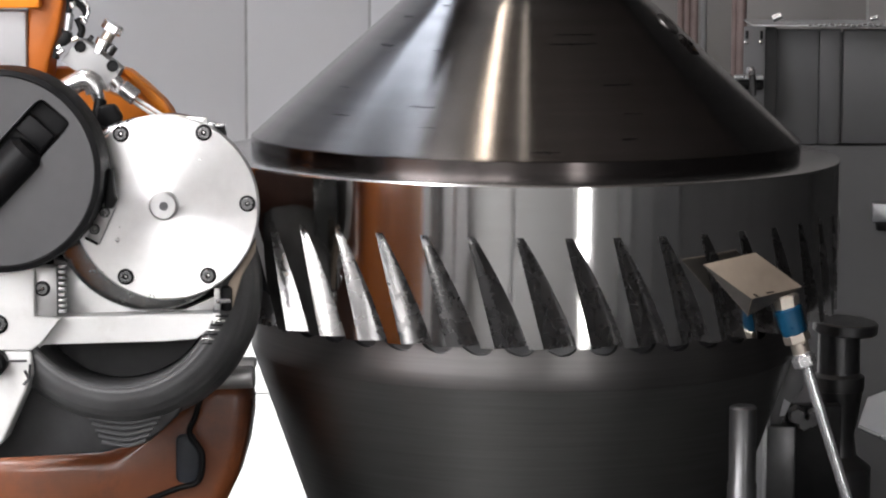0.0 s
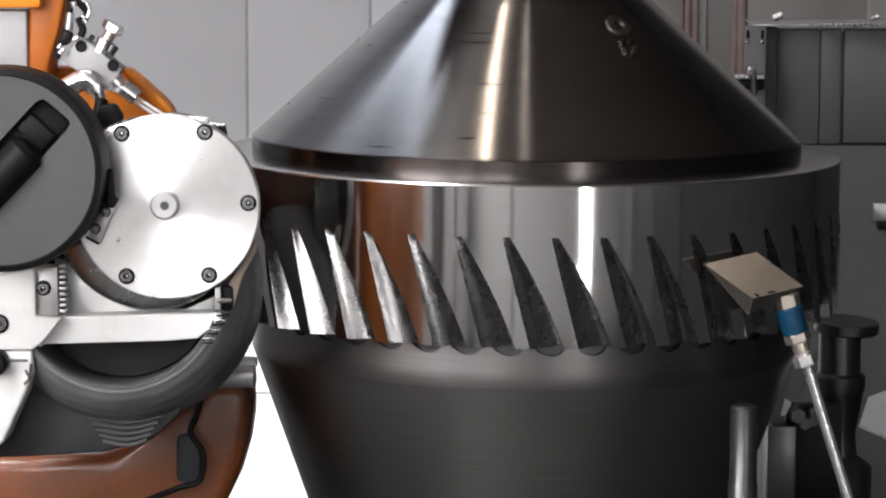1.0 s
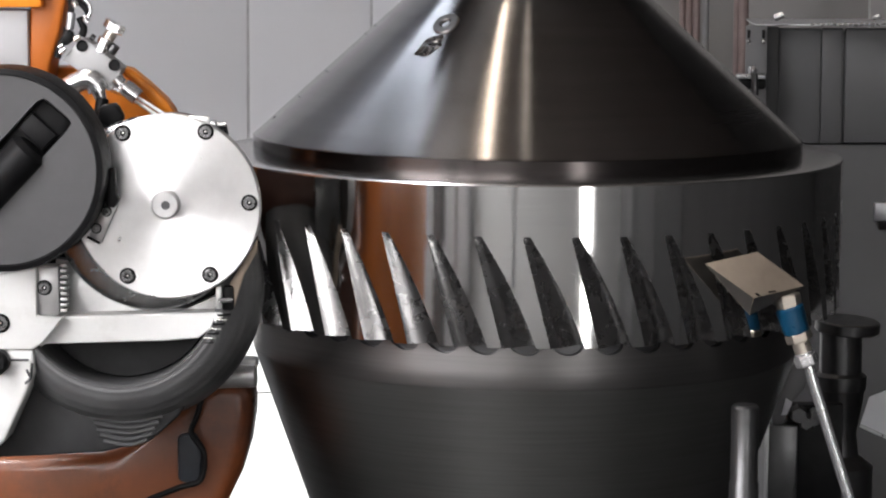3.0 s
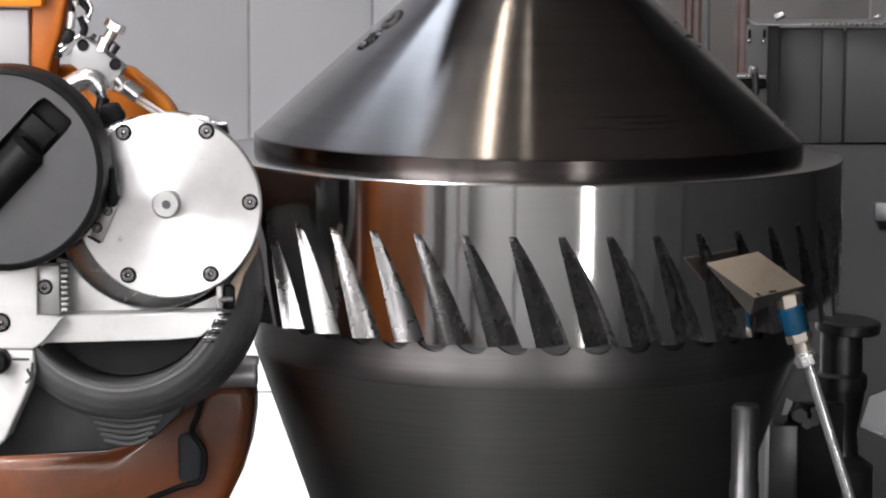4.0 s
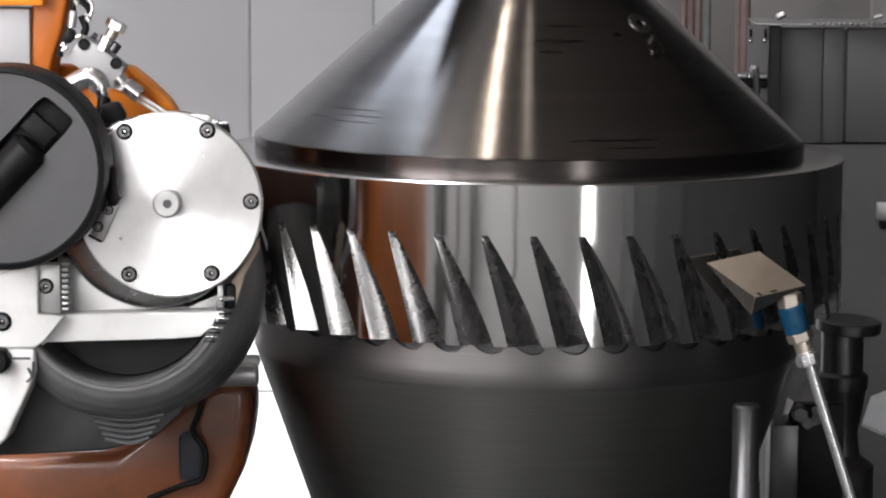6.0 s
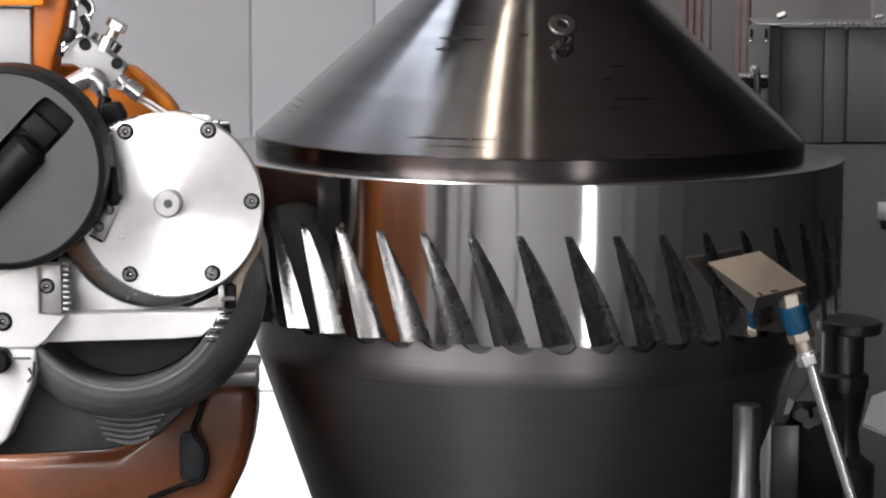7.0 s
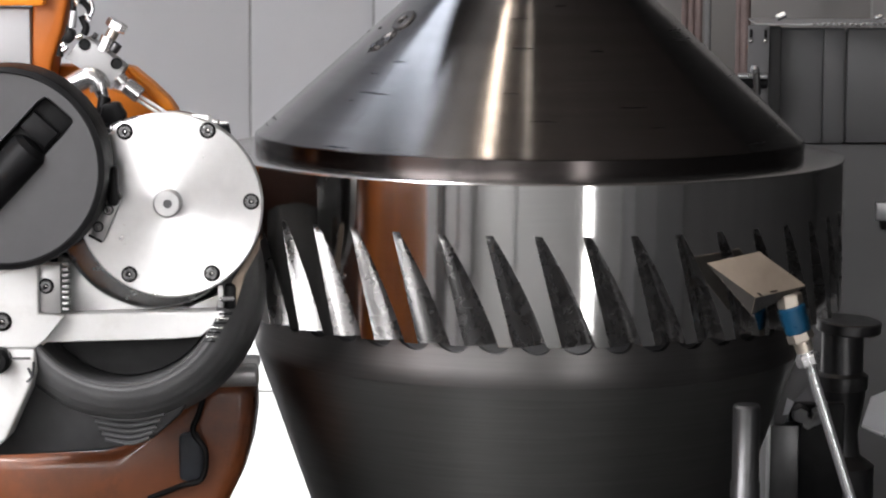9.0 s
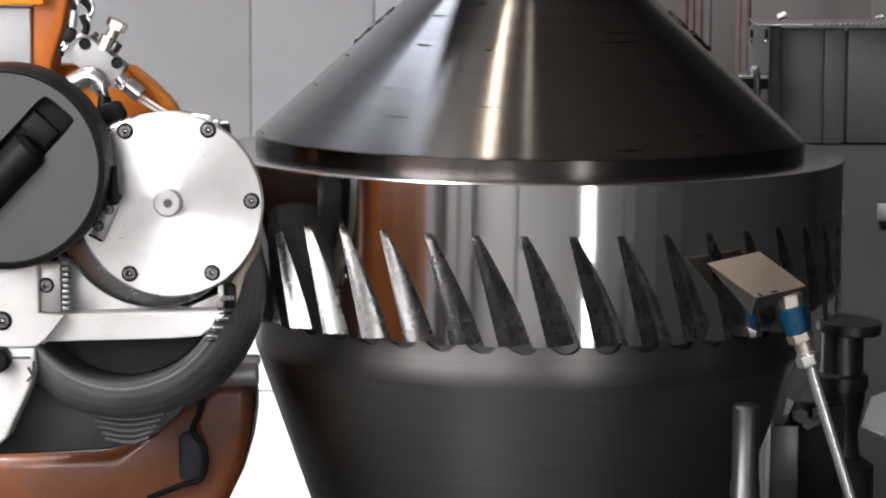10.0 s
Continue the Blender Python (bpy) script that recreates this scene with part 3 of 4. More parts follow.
# pipe clamp and bristles
part("clamp_body", slab((-0.2648, -0.2920, 0.9092), (-0.2596, -0.2920, 0.8896), 0.016, 0.001), ALU, tool)
part("clamp_plug", slab((-0.2601, -0.2860, 0.9089), (-0.2500, -0.2860, 0.8868), 0.014, 0.003), BLACK, tool)
part("clamp_pin", rod((-0.2620, -0.2960, 0.8975), (-0.2509, -0.2910, 0.8974), 0.0022), CHROME, tool)
part("hose_guard", prism([(-0.2537, -0.2820, 0.9108), (-0.2340, -0.2820, 0.9415), (-0.2290, -0.2820, 0.9504), (-0.2301, -0.2820, 0.9381), (-0.2419, -0.2820, 0.9168), (-0.2504, -0.2820, 0.8886)], 0.008, 0.001), TAN, tool)
for i in range(7):
    part("fin", slab((-0.2640, -0.2880, 0.8840), (-0.2532, -0.2880, 0.8826), 0.03, 0.0004), BRIGHT if i % 2 else BLACK, tool).location = (-0.0024 * i, 0, -0.0040 * i)

# ---- the black motor cap ----
cap = thing("motor_cap", (-0.4372, -0.3400, 1.0144), "round dark grey motor cap with a recessed grip", "motor cap")
CR = 0.08648
c0 = (-0.4372, -0.3400, 1.0144)
part("cap_body", spin_profile([(CR * 0.922, 0.012), (CR * 0.935, 0.0135), (CR * 0.985, 0.012), (CR, 0.006), (CR, -0.03), (0, -0.03)], 128, c0, (0, -1, 0)), BLACK, cap)


def cap_face():
    """The face with a slanted slot cut right through it."""
    bm = bmesh.new()
    slot = [Vector(p) for p in ((-0.4019, -0.3510, 1.0772), (-0.3753, -0.3510, 1.0547), (-0.4492, -0.3510, 0.9745), (-0.4763, -0.3510, 0.9977))]
    # rounded corners
    soft = []
    for i in range(4):
        p, c, q = slot[i - 1], slot[i], slot[(i + 1) % 4]
        p, q = c + (p - c).normalized() * 0.007, c + (q - c).normalized() * 0.007
        soft += [p * (1 - t) ** 2 + c * 2 * t * (1 - t) + q * t * t for t in (0, 0.25, 0.5, 0.75, 1)]
    cen = Vector(c0)
    sm = sum(slot, Vector()) / 4
    inner, outer, back = [], [], []
    n = 96
    for i in range(n):
        a = 2 * math.pi * i / n
        d = Vector((math.cos(a), 0, math.sin(a)))
        best = 1e9
        for j in range(20):
            p, q = soft[j], soft[(j + 1) % 20]
            e = q - p
            den = d.x * e.z - d.z * e.x
            if abs(den) > 1e-9:
                w = p - sm
                t = (w.x * e.z - w.z * e.x) / den
                s = (w.x * d.z - w.z * d.x) / den
                if t > 0 and -1e-6 <= s <= 1.000001:
                    best = min(best, t)
        inner.append(bm.verts.new(sm + d * best))
        back.append(bm.verts.new(sm + d * best * 0.97 + Vector((0, 0.016, 0))))
        b = (sm - cen)
        b.y = 0
        rr = CR * 0.921
        t = -b.dot(d) + math.sqrt(max(0, b.dot(d) ** 2 - b.dot(b) + rr * rr))
        outer.append(bm.verts.new(sm + d * t))
    back_set = set(back)
    for i in range(n):
        j = (i + 1) % n
        bm.faces.new((inner[i], inner[j], outer[j], outer[i]))
        bm.faces.new((inner[i], back[i], back[j], inner[j]))
    bm.faces.new(back).material_index = 1
    for f in bm.faces:
        if len(f.verts) == 4 and any(v in back_set for v in f.verts):
            f.material_index = 1
    return bm


part("cap_face", cap_face(), CAPGREY, cap, "grey face with a slanted slot").data.materials.append(BLACK)
part("grip_bar", rod((-0.4686, -0.3490, 0.9741), (-0.4115, -0.3490, 1.0345), 0.01688, seg=32, edge=0.3), BLACK, cap, "black round grip bar")
part("grip_neck", prism([(-0.4120, -0.3460, 1.0626), (-0.3910, -0.3460, 1.0438), (-0.4030, -0.3460, 1.0314), (-0.4246, -0.3460, 1.0498)], 0.006, 0.0015), BLACK, cap)
# Thin chrome rod drawn as the white glint on the grip's lower edge.
part("grip_glint", rod((-0.4386, -0.3525, 0.9939), (-0.4208, -0.3525, 1.0082), 0.0007), CHROME, cap)
part("grip_bed", prism([(-0.4055, -0.3365, 1.0742), (-0.3801, -0.3365, 1.0535), (-0.4520, -0.3365, 0.9747), (-0.4774, -0.3365, 0.9961)], 0.003, 0.0005), BLACK, cap)
part("toggle", prism([(-0.3528, -0.3250, 1.0125), (-0.3465, -0.3250, 1.0145), (-0.3449, -0.3250, 0.9910), (-0.3425, -0.3250, 0.9876), (-0.3469, -0.3250, 0.9799), (-0.3541, -0.3250, 0.9818)], 0.012, 0.0015), BLACK, cap)
hinge = part("hinge_plate", prism([(-0.3525, -0.3100, 0.9859), (-0.3458, -0.3100, 0.9811), (-0.3607, -0.3100, 0.9470), (-0.3712, -0.3100, 0.9547)], 0.006, 0.0012), ALU, cap)
for p in ((-0.3554, -0.3105, 0.9758), (-0.3643, -0.3105, 0.9612)):
    cap_screw(hinge, p, 0.0034)
part("hinge_slit", prism([(-0.3719, -0.3118, 0.9549), (-0.3609, -0.3118, 0.9492), (-0.3619, -0.3118, 0.9473), (-0.3729, -0.3118, 0.9530)], 0.002, 0.0003), BLACK, cap)

# ---- hoses and valve block above the tool ----
valve = thing("valve_block", (-0.3833, -0.2000, 1.0943), "silver valve block with hose fittings", "valve block")
vb = part("block", prism([(-0.4099, -0.2000, 1.0977), (-0.3940, -0.2000, 1.1158), (-0.3900, -0.2000, 1.1168), (-0.3567, -0.2000, 1.0904), (-0.3670, -0.2000, 1.0709), (-0.3695, -0.2000, 1.0703)], 0.03, 0.0006), BLOCK, valve, "slanted aluminium block")
for p in ((-0.3921, -0.2000, 1.1103), (-0.3637, -0.2000, 1.0934)):
    part("port", spin_profile([(0, 0.0005), (0.0035, 0.0005), (0.0045, 0.0014), (0.0052, 0.0014), (0.0052, 0)], 24, p, (0, -1, 0)), BLACK, vb)
part("adjuster_stem", rod((-0.3772, -0.1900, 1.1058), (-0.3659, -0.1900, 1.1239), 0.0055), BRASS, valve)
part("adjuster_nut", hexbar((-0.3778, -0.1960, 1.1041), (-0.3721, -0.1960, 1.1172), 0.0056), CHROME, valve)
part("adjuster_knob", hexbar((-0.3669, -0.1900, 1.1229), (-0.3628, -0.1900, 1.1304), 0.0098), CHROME, valve, "hexagonal chromed knob")
part("side_plug", rod((-0.3691, -0.1900, 1.1038), (-0.3640, -0.1900, 1.1109), 0.0050), DARKSTEEL, valve)
part("elbow", pipe([(-0.4104, -0.2350, 1.0692), (-0.3989, -0.2350, 1.0757), (-0.3879, -0.2350, 1.0816), (-0.3804, -0.2350, 1.0832), (-0.3750, -0.2350, 1.0792), (-0.3726, -0.2350, 1.0728)], 0.0094, 16), CHROME, valve, "bright bent hose end")
part("elbow_tail", rod((-0.3736, -0.2350, 1.0753), (-0.3693, -0.2350, 1.0625), 0.0064, 0.0048), CHROME, valve)
part("plug", prism([(-0.3679, -0.2600, 1.0619), (-0.3547, -0.2600, 1.0640), (-0.3474, -0.2600, 1.0523), (-0.3550, -0.2600, 1.0331), (-0.3635, -0.2600, 1.0246), (-0.3603, -0.2600, 1.0424), (-0.3711, -0.2600, 1.0477)], 0.018, 0.003), BLACK, valve, "black cable plug")
part("black_hose", pipe([(-0.3677, -0.2450, 1.0662), (-0.3686, -0.2500, 1.0518), (-0.3629, -0.2500, 1.0371), (-0.3667, -0.2500, 1.0099)], 0.0058), BLACK, valve)
part("fitting_nut", hexbar((-0.3659, -0.2000, 1.0754), (-0.3549, -0.2000, 1.0715), 0.0062), CHROME, valve)
part("fitting_body", rod((-0.3559, -0.2000, 1.0745), (-0.3429, -0.2000, 1.0645), 0.0078), CHROME, valve)
part("fitting_ring", rod((-0.3629, -0.2000, 1.0814), (-0.3579, -0.2000, 1.0754), 0.0068), CHROME, valve)
for i in range(2):
    part("tube", rod((-0.3459, -0.2000, 1.0665), (-0.3159, -0.2000, 1.0476), 0.0016), WHITE, valve).location = (-0.001 * i, 0, -0.0042 * i)
harness = thing("hose_bundle", (-0.4021, -0.1900, 1.1297), "bundle of black and chromed hoses beside the robot arm", "hose bundle")
part("hose", pipe([(-0.3995, -0.2000, 1.1586), (-0.3956, -0.2000, 1.1507), (-0.3896, -0.2000, 1.1447), (-0.3862, -0.2000, 1.1387), (-0.3898, -0.2000, 1.1337)], 0.0030), BLACK, harness)
part("hose", pipe([(-0.3943, -0.2000, 1.1357), (-0.3923, -0.2000, 1.1307), (-0.3904, -0.2000, 1.1248), (-0.3925, -0.2000, 1.1188)], 0.0034), BLACK, harness)
part("hose", pipe([(-0.4025, -0.2000, 1.1586), (-0.4011, -0.2000, 1.1476), (-0.4023, -0.2000, 1.1367)], 0.0030), BLACK, harness)
part("loop_clip", pipe([(-0.3912, -0.2080, 1.1530), (-0.3853, -0.2080, 1.1490), (-0.3829, -0.2080, 1.1421), (-0.3855, -0.2080, 1.1361), (-0.3900, -0.2080, 1.1371)], 0.0017), CHROME, harness)
part("ferrule", rod((-0.4002, -0.2060, 1.1399), (-0.4020, -0.2060, 1.1250), 0.0038), GALV, harness)
part("ferrule", rod((-0.3882, -0.2100, 1.1352), (-0.3852, -0.2100, 1.1312), 0.0026), CHROME, harness)
part("ferrule", rod((-0.3981, -0.2060, 1.1499), (-0.3962, -0.2060, 1.1449), 0.0028), BRIGHT, harness)
part("ferrule", rod((-0.3981, -0.2060, 1.1161), (-0.3930, -0.2060, 1.1186), 0.0024), BRASS, harness)
part("ferrule", rod((-0.3835, -0.2060, 1.1191), (-0.3800, -0.2060, 1.1166), 0.0030), DARKSTEEL, harness)
part("ferrule", rod((-0.4108, -0.2060, 1.1040), (-0.4062, -0.2060, 1.1081), 0.0022), CHROME, harness)
part("ferrule", rod((-0.4117, -0.2060, 1.1090), (-0.4087, -0.2060, 1.1120), 0.0018), CHROME, harness)
part("clamp", prism([(-0.4116, -0.2000, 1.1157), (-0.4070, -0.2000, 1.1237), (-0.4010, -0.2000, 1.1227), (-0.4001, -0.2000, 1.1157), (-0.4072, -0.2000, 1.1097)], 0.012, 0.0015), BLACK, harness)
part("hose", pipe([(-0.4059, -0.1940, 1.1264), (-0.4076, -0.1940, 1.1184), (-0.4122, -0.1940, 1.1104), (-0.4154, -0.1940, 1.0993)], 0.0034), BLACK, harness)

# ---- the orange robot ----
robot = thing("robot_arm", (-1.14, -0.96, 0), "orange industrial robot arm that carries the grinding tool", "robot arm")
part("upright", prism([(-0.4392, -0.1850, 1.1609), (-0.4064, -0.1850, 1.1610), (-0.4075, -0.1850, 1.1540), (-0.4141, -0.1850, 1.1209), (-0.4231, -0.1850, 1.0942), (-0.4254, -0.1850, 1.0755), (-0.4467, -0.1850, 1.0754)], 0.05, 0.004, 3), DEEP, robot)
part("upright_lip", prism([(-0.5051, -0.2000, 1.1795), (-0.4278, -0.2000, 1.1798), (-0.4278, -0.2000, 1.1440), (-0.5058, -0.2000, 1.1431)], 0.05, 0.003), AMBER, robot, "amber edge of the arm")
part("side_panel", slab((-0.5079, -0.1900, 1.1412), (-0.4418, -0.1900, 1.0743), 0.04, 0.003), PANELGREY, robot, "light grey side panel")
part("panel_gap", slab((-0.4443, -0.1700, 1.1417), (-0.4388, -0.1700, 1.0729), 0.02, 0.001), BLACK, robot)
part("wrist", prism([(-0.4340, -0.1400, 1.0873), (-0.3954, -0.1400, 1.0875), (-0.3665, -0.1400, 1.0871), (-0.3593, -0.1400, 1.0856), (-0.3430, -0.1400, 1.0724), (-0.3277, -0.1400, 1.0581), (-0.3185, -0.1400, 1.0458), (-0.3191, -0.1400, 0.9787), (-0.4486, -0.1400, 0.9778)], 0.04, 0.006, 4), ORANGE, robot, "orange wrist casting")
# Rib takes the lighter amber in place of the light from above.
part("wrist_rib", prism([(-0.3661, -0.1500, 1.0883), (-0.3569, -0.1500, 1.0868), (-0.3406, -0.1500, 1.0736), (-0.3253, -0.1500, 1.0594), (-0.3157, -0.1500, 1.0456), (-0.3245, -0.1500, 1.0435), (-0.3438, -0.1500, 1.0628)], 0.014, 0.003), AMBER, robot)
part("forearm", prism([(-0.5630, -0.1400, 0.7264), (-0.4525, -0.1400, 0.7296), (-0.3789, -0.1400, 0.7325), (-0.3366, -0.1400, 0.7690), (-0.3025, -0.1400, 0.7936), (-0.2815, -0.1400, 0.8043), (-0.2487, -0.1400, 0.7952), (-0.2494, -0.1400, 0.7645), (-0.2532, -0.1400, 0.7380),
                       (-0.2617, -0.1400, 0.7086), (-0.2745, -0.1400, 0.6818), (-0.3011, -0.1400, 0.6307), (-0.5653, -0.1400, 0.6170)], 0.07, 0.020, 5), FOREARM, robot, "worn orange forearm casting, the tool's shade in its colour")
# Unseen link, made dark so that the lower cone mirrors no orange.
part("elbow_link", pipe([(-0.4789, 0.0000, 0.6340), (-0.55, -0.25, 0.46), (-0.75, -0.6, 0.42), (-1.1, -0.88, 0.5)], 0.12, 24), RUBBER, robot, "unseen link, dark to keep orange out of reflections")
part("shoulder", spin_profile([(0, 0.95), (0.24, 0.95), (0.30, 0.93), (0.33, 0.86), (0.33, 0.45), (0.33, 0.36), (0, 0.36)], 64, (-1.15, -1.20, 0)), ORANGE, robot, "orange robot column")
part("base", spin_profile([(0, 0.359), (0.50, 0.359), (0.52, 0.34), (0.53, 0.0), (0, 0)], 64, (-1.14, -0.96, 0)), DARKSTEEL, robot, "dark steel robot base")
part("upper_link", pipe([(-1.2, -0.9, 0.9), (-1.3, -0.6, 1.25), (-1.0, -0.2, 1.5), (-0.4560, -0.0800, 1.1921)], 0.07, 24), ORANGE, robot)
# Two hidden brown bodies, added so that the drum's left side mirrors brown.
part("reflected_housing", spin_profile([(0, 1.16), (0.10, 1.16), (0.15, 1.13), (0.16, 1.08), (0.16, 0.42), (0.19, 0.40), (0.19, 0.36), (0, 0.36)], 48, (-1.25, -0.67, 0)), BROWN, robot, "unseen brown housing, added for the drum's reflection")
part("reflected_cylinder", spin_profile([(0, 0.0), (0.058, 0.0), (0.066, 0.008), (0.066, 0.10), (0, 0.10)], 64, (-0.316, -0.272, 0.984), (0, 1, 0)), BROWN, robot, "unseen brown cylinder, added for the drum's reflection")
part("shaft", rod((-0.2807, -0.1700, 0.8091), (-0.2421, -0.1700, 0.8110), 0.0115), ALU, robot)
part("shaft_collar", slab((-0.2574, -0.1750, 0.8263), (-0.2411, -0.1750, 0.8161), 0.02, 0.003), WHITE, robot)
clip = part("cable_clip", prism([(-0.3166, -0.1550, 0.7499), (-0.3010, -0.1550, 0.7521), (-0.2933, -0.1550, 0.7353), (-0.2945, -0.1550, 0.7115), (-0.3040, -0.1550, 0.7045), (-0.3165, -0.1550, 0.7086)], 0.015, 0.003), CLIP, robot, "dark blue-grey cable clip")
part("cable", pipe([(-0.2924, -0.1500, 0.7923), (-0.2985, -0.1530, 0.7692), (-0.3033, -0.1570, 0.7541), (-0.2917, -0.1600, 0.7364), (-0.2952, -0.1580, 0.7106), (-0.3151, -0.1580, 0.7030), (-0.3455, -0.1500, 0.6892)], 0.0027), BLACK, robot)

# ---- the spray nozzle ----
noz = thing("spray_nozzle", (0.2321, -0.2550, 0.8762), "flat tan fan nozzle on a bright steel tube", "spray nozzle")


def nozzle_head():
    bm = bmesh.new()
    up = [Vector(p) for p in ((0.1561, -0.2800, 0.9305), (0.2040, -0.2400, 0.9358), (0.2480, -0.2150, 0.9025), (0.1975, -0.2550, 0.8957))]
    up[3] = up[0] + up[2] - up[1]
    n = (up[1] - up[0]).cross(up[3] - up[0]).normalized()
    if n.y > 0:
        n = -n
    low = [up[0] - n * 0.0015, up[1] - n * 0.0015, up[2] - n * 0.004 + Vector((-0.024, 0.004, -0.0160)), up[3] - n * 0.004 + Vector((-0.0005, 0.004, -0.0155))]
    a = [bm.verts.new(v) for v in up]
    b = [bm.verts.new(v) for v in low]
    top = bm.faces.new(a)
    bm.faces.new(b[::-1])
    for i in range(4):
        j = (i + 1) % 4
        bm.faces.new((a[i], b[i], b[j], a[j]))
    bmesh.ops.recalc_face_normals(bm, faces=bm.faces)
    # Side faces get a darker colour as painted shade; the top stays tan.
    for f in bm.faces:
        f.material_index = 0 if f is top else 1
    return soften(bm, 0.0003)


part("fan_head", nozzle_head(), TAN, noz, "flat tan wedge-shaped fan head").data.materials.append(SHADESIDE)


def nick(s, t, w, h):
    """A small dark notch in the fan head's back edge, flush on its upper face."""
    a, b, d = Vector((0.1561, -0.2800, 0.9305)), Vector((0.2040, -0.2400, 0.9358)), Vector((0.2480, -0.2150, 0.9025))
    u, v = b - a, d - b
    n = u.cross(v).normalized()
    if n.y > 0:
        n = -n
    bm = bmesh.new()
    base = [a + u * (s + i * w) + v * (t + j * h + i * 0.01) for i, j in ((0, 0), (1, 0), (1, 1), (0, 1))]
    top = [bm.verts.new(p + n * 0.0004) for p in base]
    low = [bm.verts.new(p - n * 0.0006) for p in base]
    bm.faces.new(top)
    bm.faces.new(low[::-1])
    for i in range(4):
        bm.faces.new((top[i], low[i], low[(i + 1) % 4], top[(i + 1) % 4]))
    part("nick", bm, BLACK, noz)


nick(0.10, 0.90, 0.045, 0.085)
nick(0.33, 0.93, 0.13, 0.04)
part("inlet_nut", hexbar((0.2322, -0.2220, 0.8962), (0.2345, -0.2220, 0.8831), 0.0113), BRASS, noz)
part("locking_ring", rod((0.2339, -0.2220, 0.8851), (0.2418, -0.2220, 0.8610), 0.0128, 0.0113), BLUE, noz, "blue plastic locking ring")
part("coupling_nut", hexbar((0.2413, -0.2220, 0.8625), (0.2445, -0.2220, 0.8539), 0.0120), BRASS, noz)
part("neck", rod((0.2434, -0.2220, 0.8569), (0.2482, -0.2220, 0.8428), 0.0079), BRASS, noz)
part("bright_collar", rod((0.2471, -0.2220, 0.8448), (0.2487, -0.2220, 0.8408), 0.0087), CHROME, noz)
part("tube_nut", hexbar((0.2482, -0.2220, 0.8423), (0.2518, -0.2220, 0.8327), 0.0109), CHROME, noz)
part("tube", pipe([(0.2508, -0.2220, 0.8368), (0.2614, -0.2220, 0.8034), (0.2720, -0.2220, 0.7704), (0.3101, -0.2220, 0.6535)], 0.0050, 16), CHROME, noz, "bright steel supply tube")

# ---- things behind on the other side ----
stand = thing("stand_rod", (0.1957, -0.3000, 0.5245)[:2] + (0.0,), "dark round steel stand rod", "stand rod")
sx, sy, sz = (0.1905, -0.3000, 0.8113)
part("rod", spin_profile([(0, sz), (0.010, sz), (0.0118, sz - 0.002), (0.0118, sz - 0.066), (0.0128, sz - 0.068), (0.0128, 0.012), (0.05, 0.012), (0.052, 0.01), (0.052, 0), (0, 0)], 40, (sx, sy, 0)), DARKSTEEL, stand)
post = thing("clamp_post", (0.3632, 0.4000, 0.5638), "blackened steel post with a round flange", "clamp post")
px, py, pz = (0.3565, 0.4000, 0.7772)
U = 0.00063
part("flange", spin_profile([(0, 0.0), (54 * U, 0.0), (57 * U, -2 * U), (57 * U, -18 * U), (54 * U, -21 * U), (0, -21 * U)], 64, (px + 0.003, py, pz), (0.06, -0.05, 1)), DARKSTEEL, post)
part("stem", spin_profile([(0, -20 * U), (37 * U, -20 * U), (37 * U, -92 * U), (46 * U, -98 * U), (46 * U, -122 * U), (0, -122 * U)], 64, (px - 0.004, py, pz)), DARKSTEEL, post)
part("base", spin_profile([(0, -123 * U), (43 * U, -123 * U), (40 * U, -150 * U), (30 * U, -200 * U), (34 * U, -240 * U), (60 * U, -260 * U), (60 * U, -pz / 1.0), (0, -pz / 1.0)], 64, (px - 0.004, py, pz)), DARKSTEEL, post)
bracket = thing("bracket", (0.2854, 0.2500, 0.5969), "grey bent bracket beside the clamp post", "bracket")
part("arm", prism([(0.2645, 0.2500, 0.6871), (0.2629, 0.2500, 0.7090), (0.2707, 0.2500, 0.7382), (0.2846, 0.2500, 0.7529), (0.3061, 0.2500, 0.7531), (0.2971, 0.2500, 0.7251), (0.2843, 0.2500, 0.7116), (0.2752, 0.2500, 0.6872)], 0.03, 0.002), CABSIDE, bracket)
part("inner_plate", prism([(0.2736, 0.2480, 0.6979), (0.2780, 0.2480, 0.7168), (0.2853, 0.2480, 0.7120), (0.2796, 0.2480, 0.6986)], 0.0015, 0.0004), PAPER, bracket)
part("foot", slab((0.2600, 0.2400, 0.6884), (0.2904, 0.2400, 0.5992), 0.05), DARKSTEEL, bracket)
for p, r in (((0.2916, 0.2620, 0.6997), 0.009), ((0.2990, 0.2620, 0.6912), 0.007), ((0.3073, 0.2620, 0.6938), 0.006), ((0.3084, 0.2620, 0.6999), 0.005)):
    part("nut", hexbar(p, Vector(p) - Vector((0, 0.025, 0)), r), DARKSTEEL, bracket)
part("backing", slab((0.2815, 0.2640, 0.7066), (0.3409, 0.2640, 0.5943), 0.02), BLACK, bracket)
sheet = thing("pale_guard", (0.3791, 0.3000, 0.6921), "pale grey curved guard sheet", "guard")
part("sheet", prism([(0.3637, 0.3000, 0.6783), (0.3727, 0.3000, 0.7087), (0.3895, 0.3000, 0.7156), (0.4328, 0.3000, 0.7234), (0.4347, 0.3000, 0.6493), (0.3907, 0.3000, 0.6662)], 0.004, 0.0012), PAPER, sheet)
part("edge", pipe([(0.3635, 0.2980, 0.6781), (0.3892, 0.2980, 0.6666), (0.4344, 0.2980, 0.6497)], 0.002), GALV, sheet)

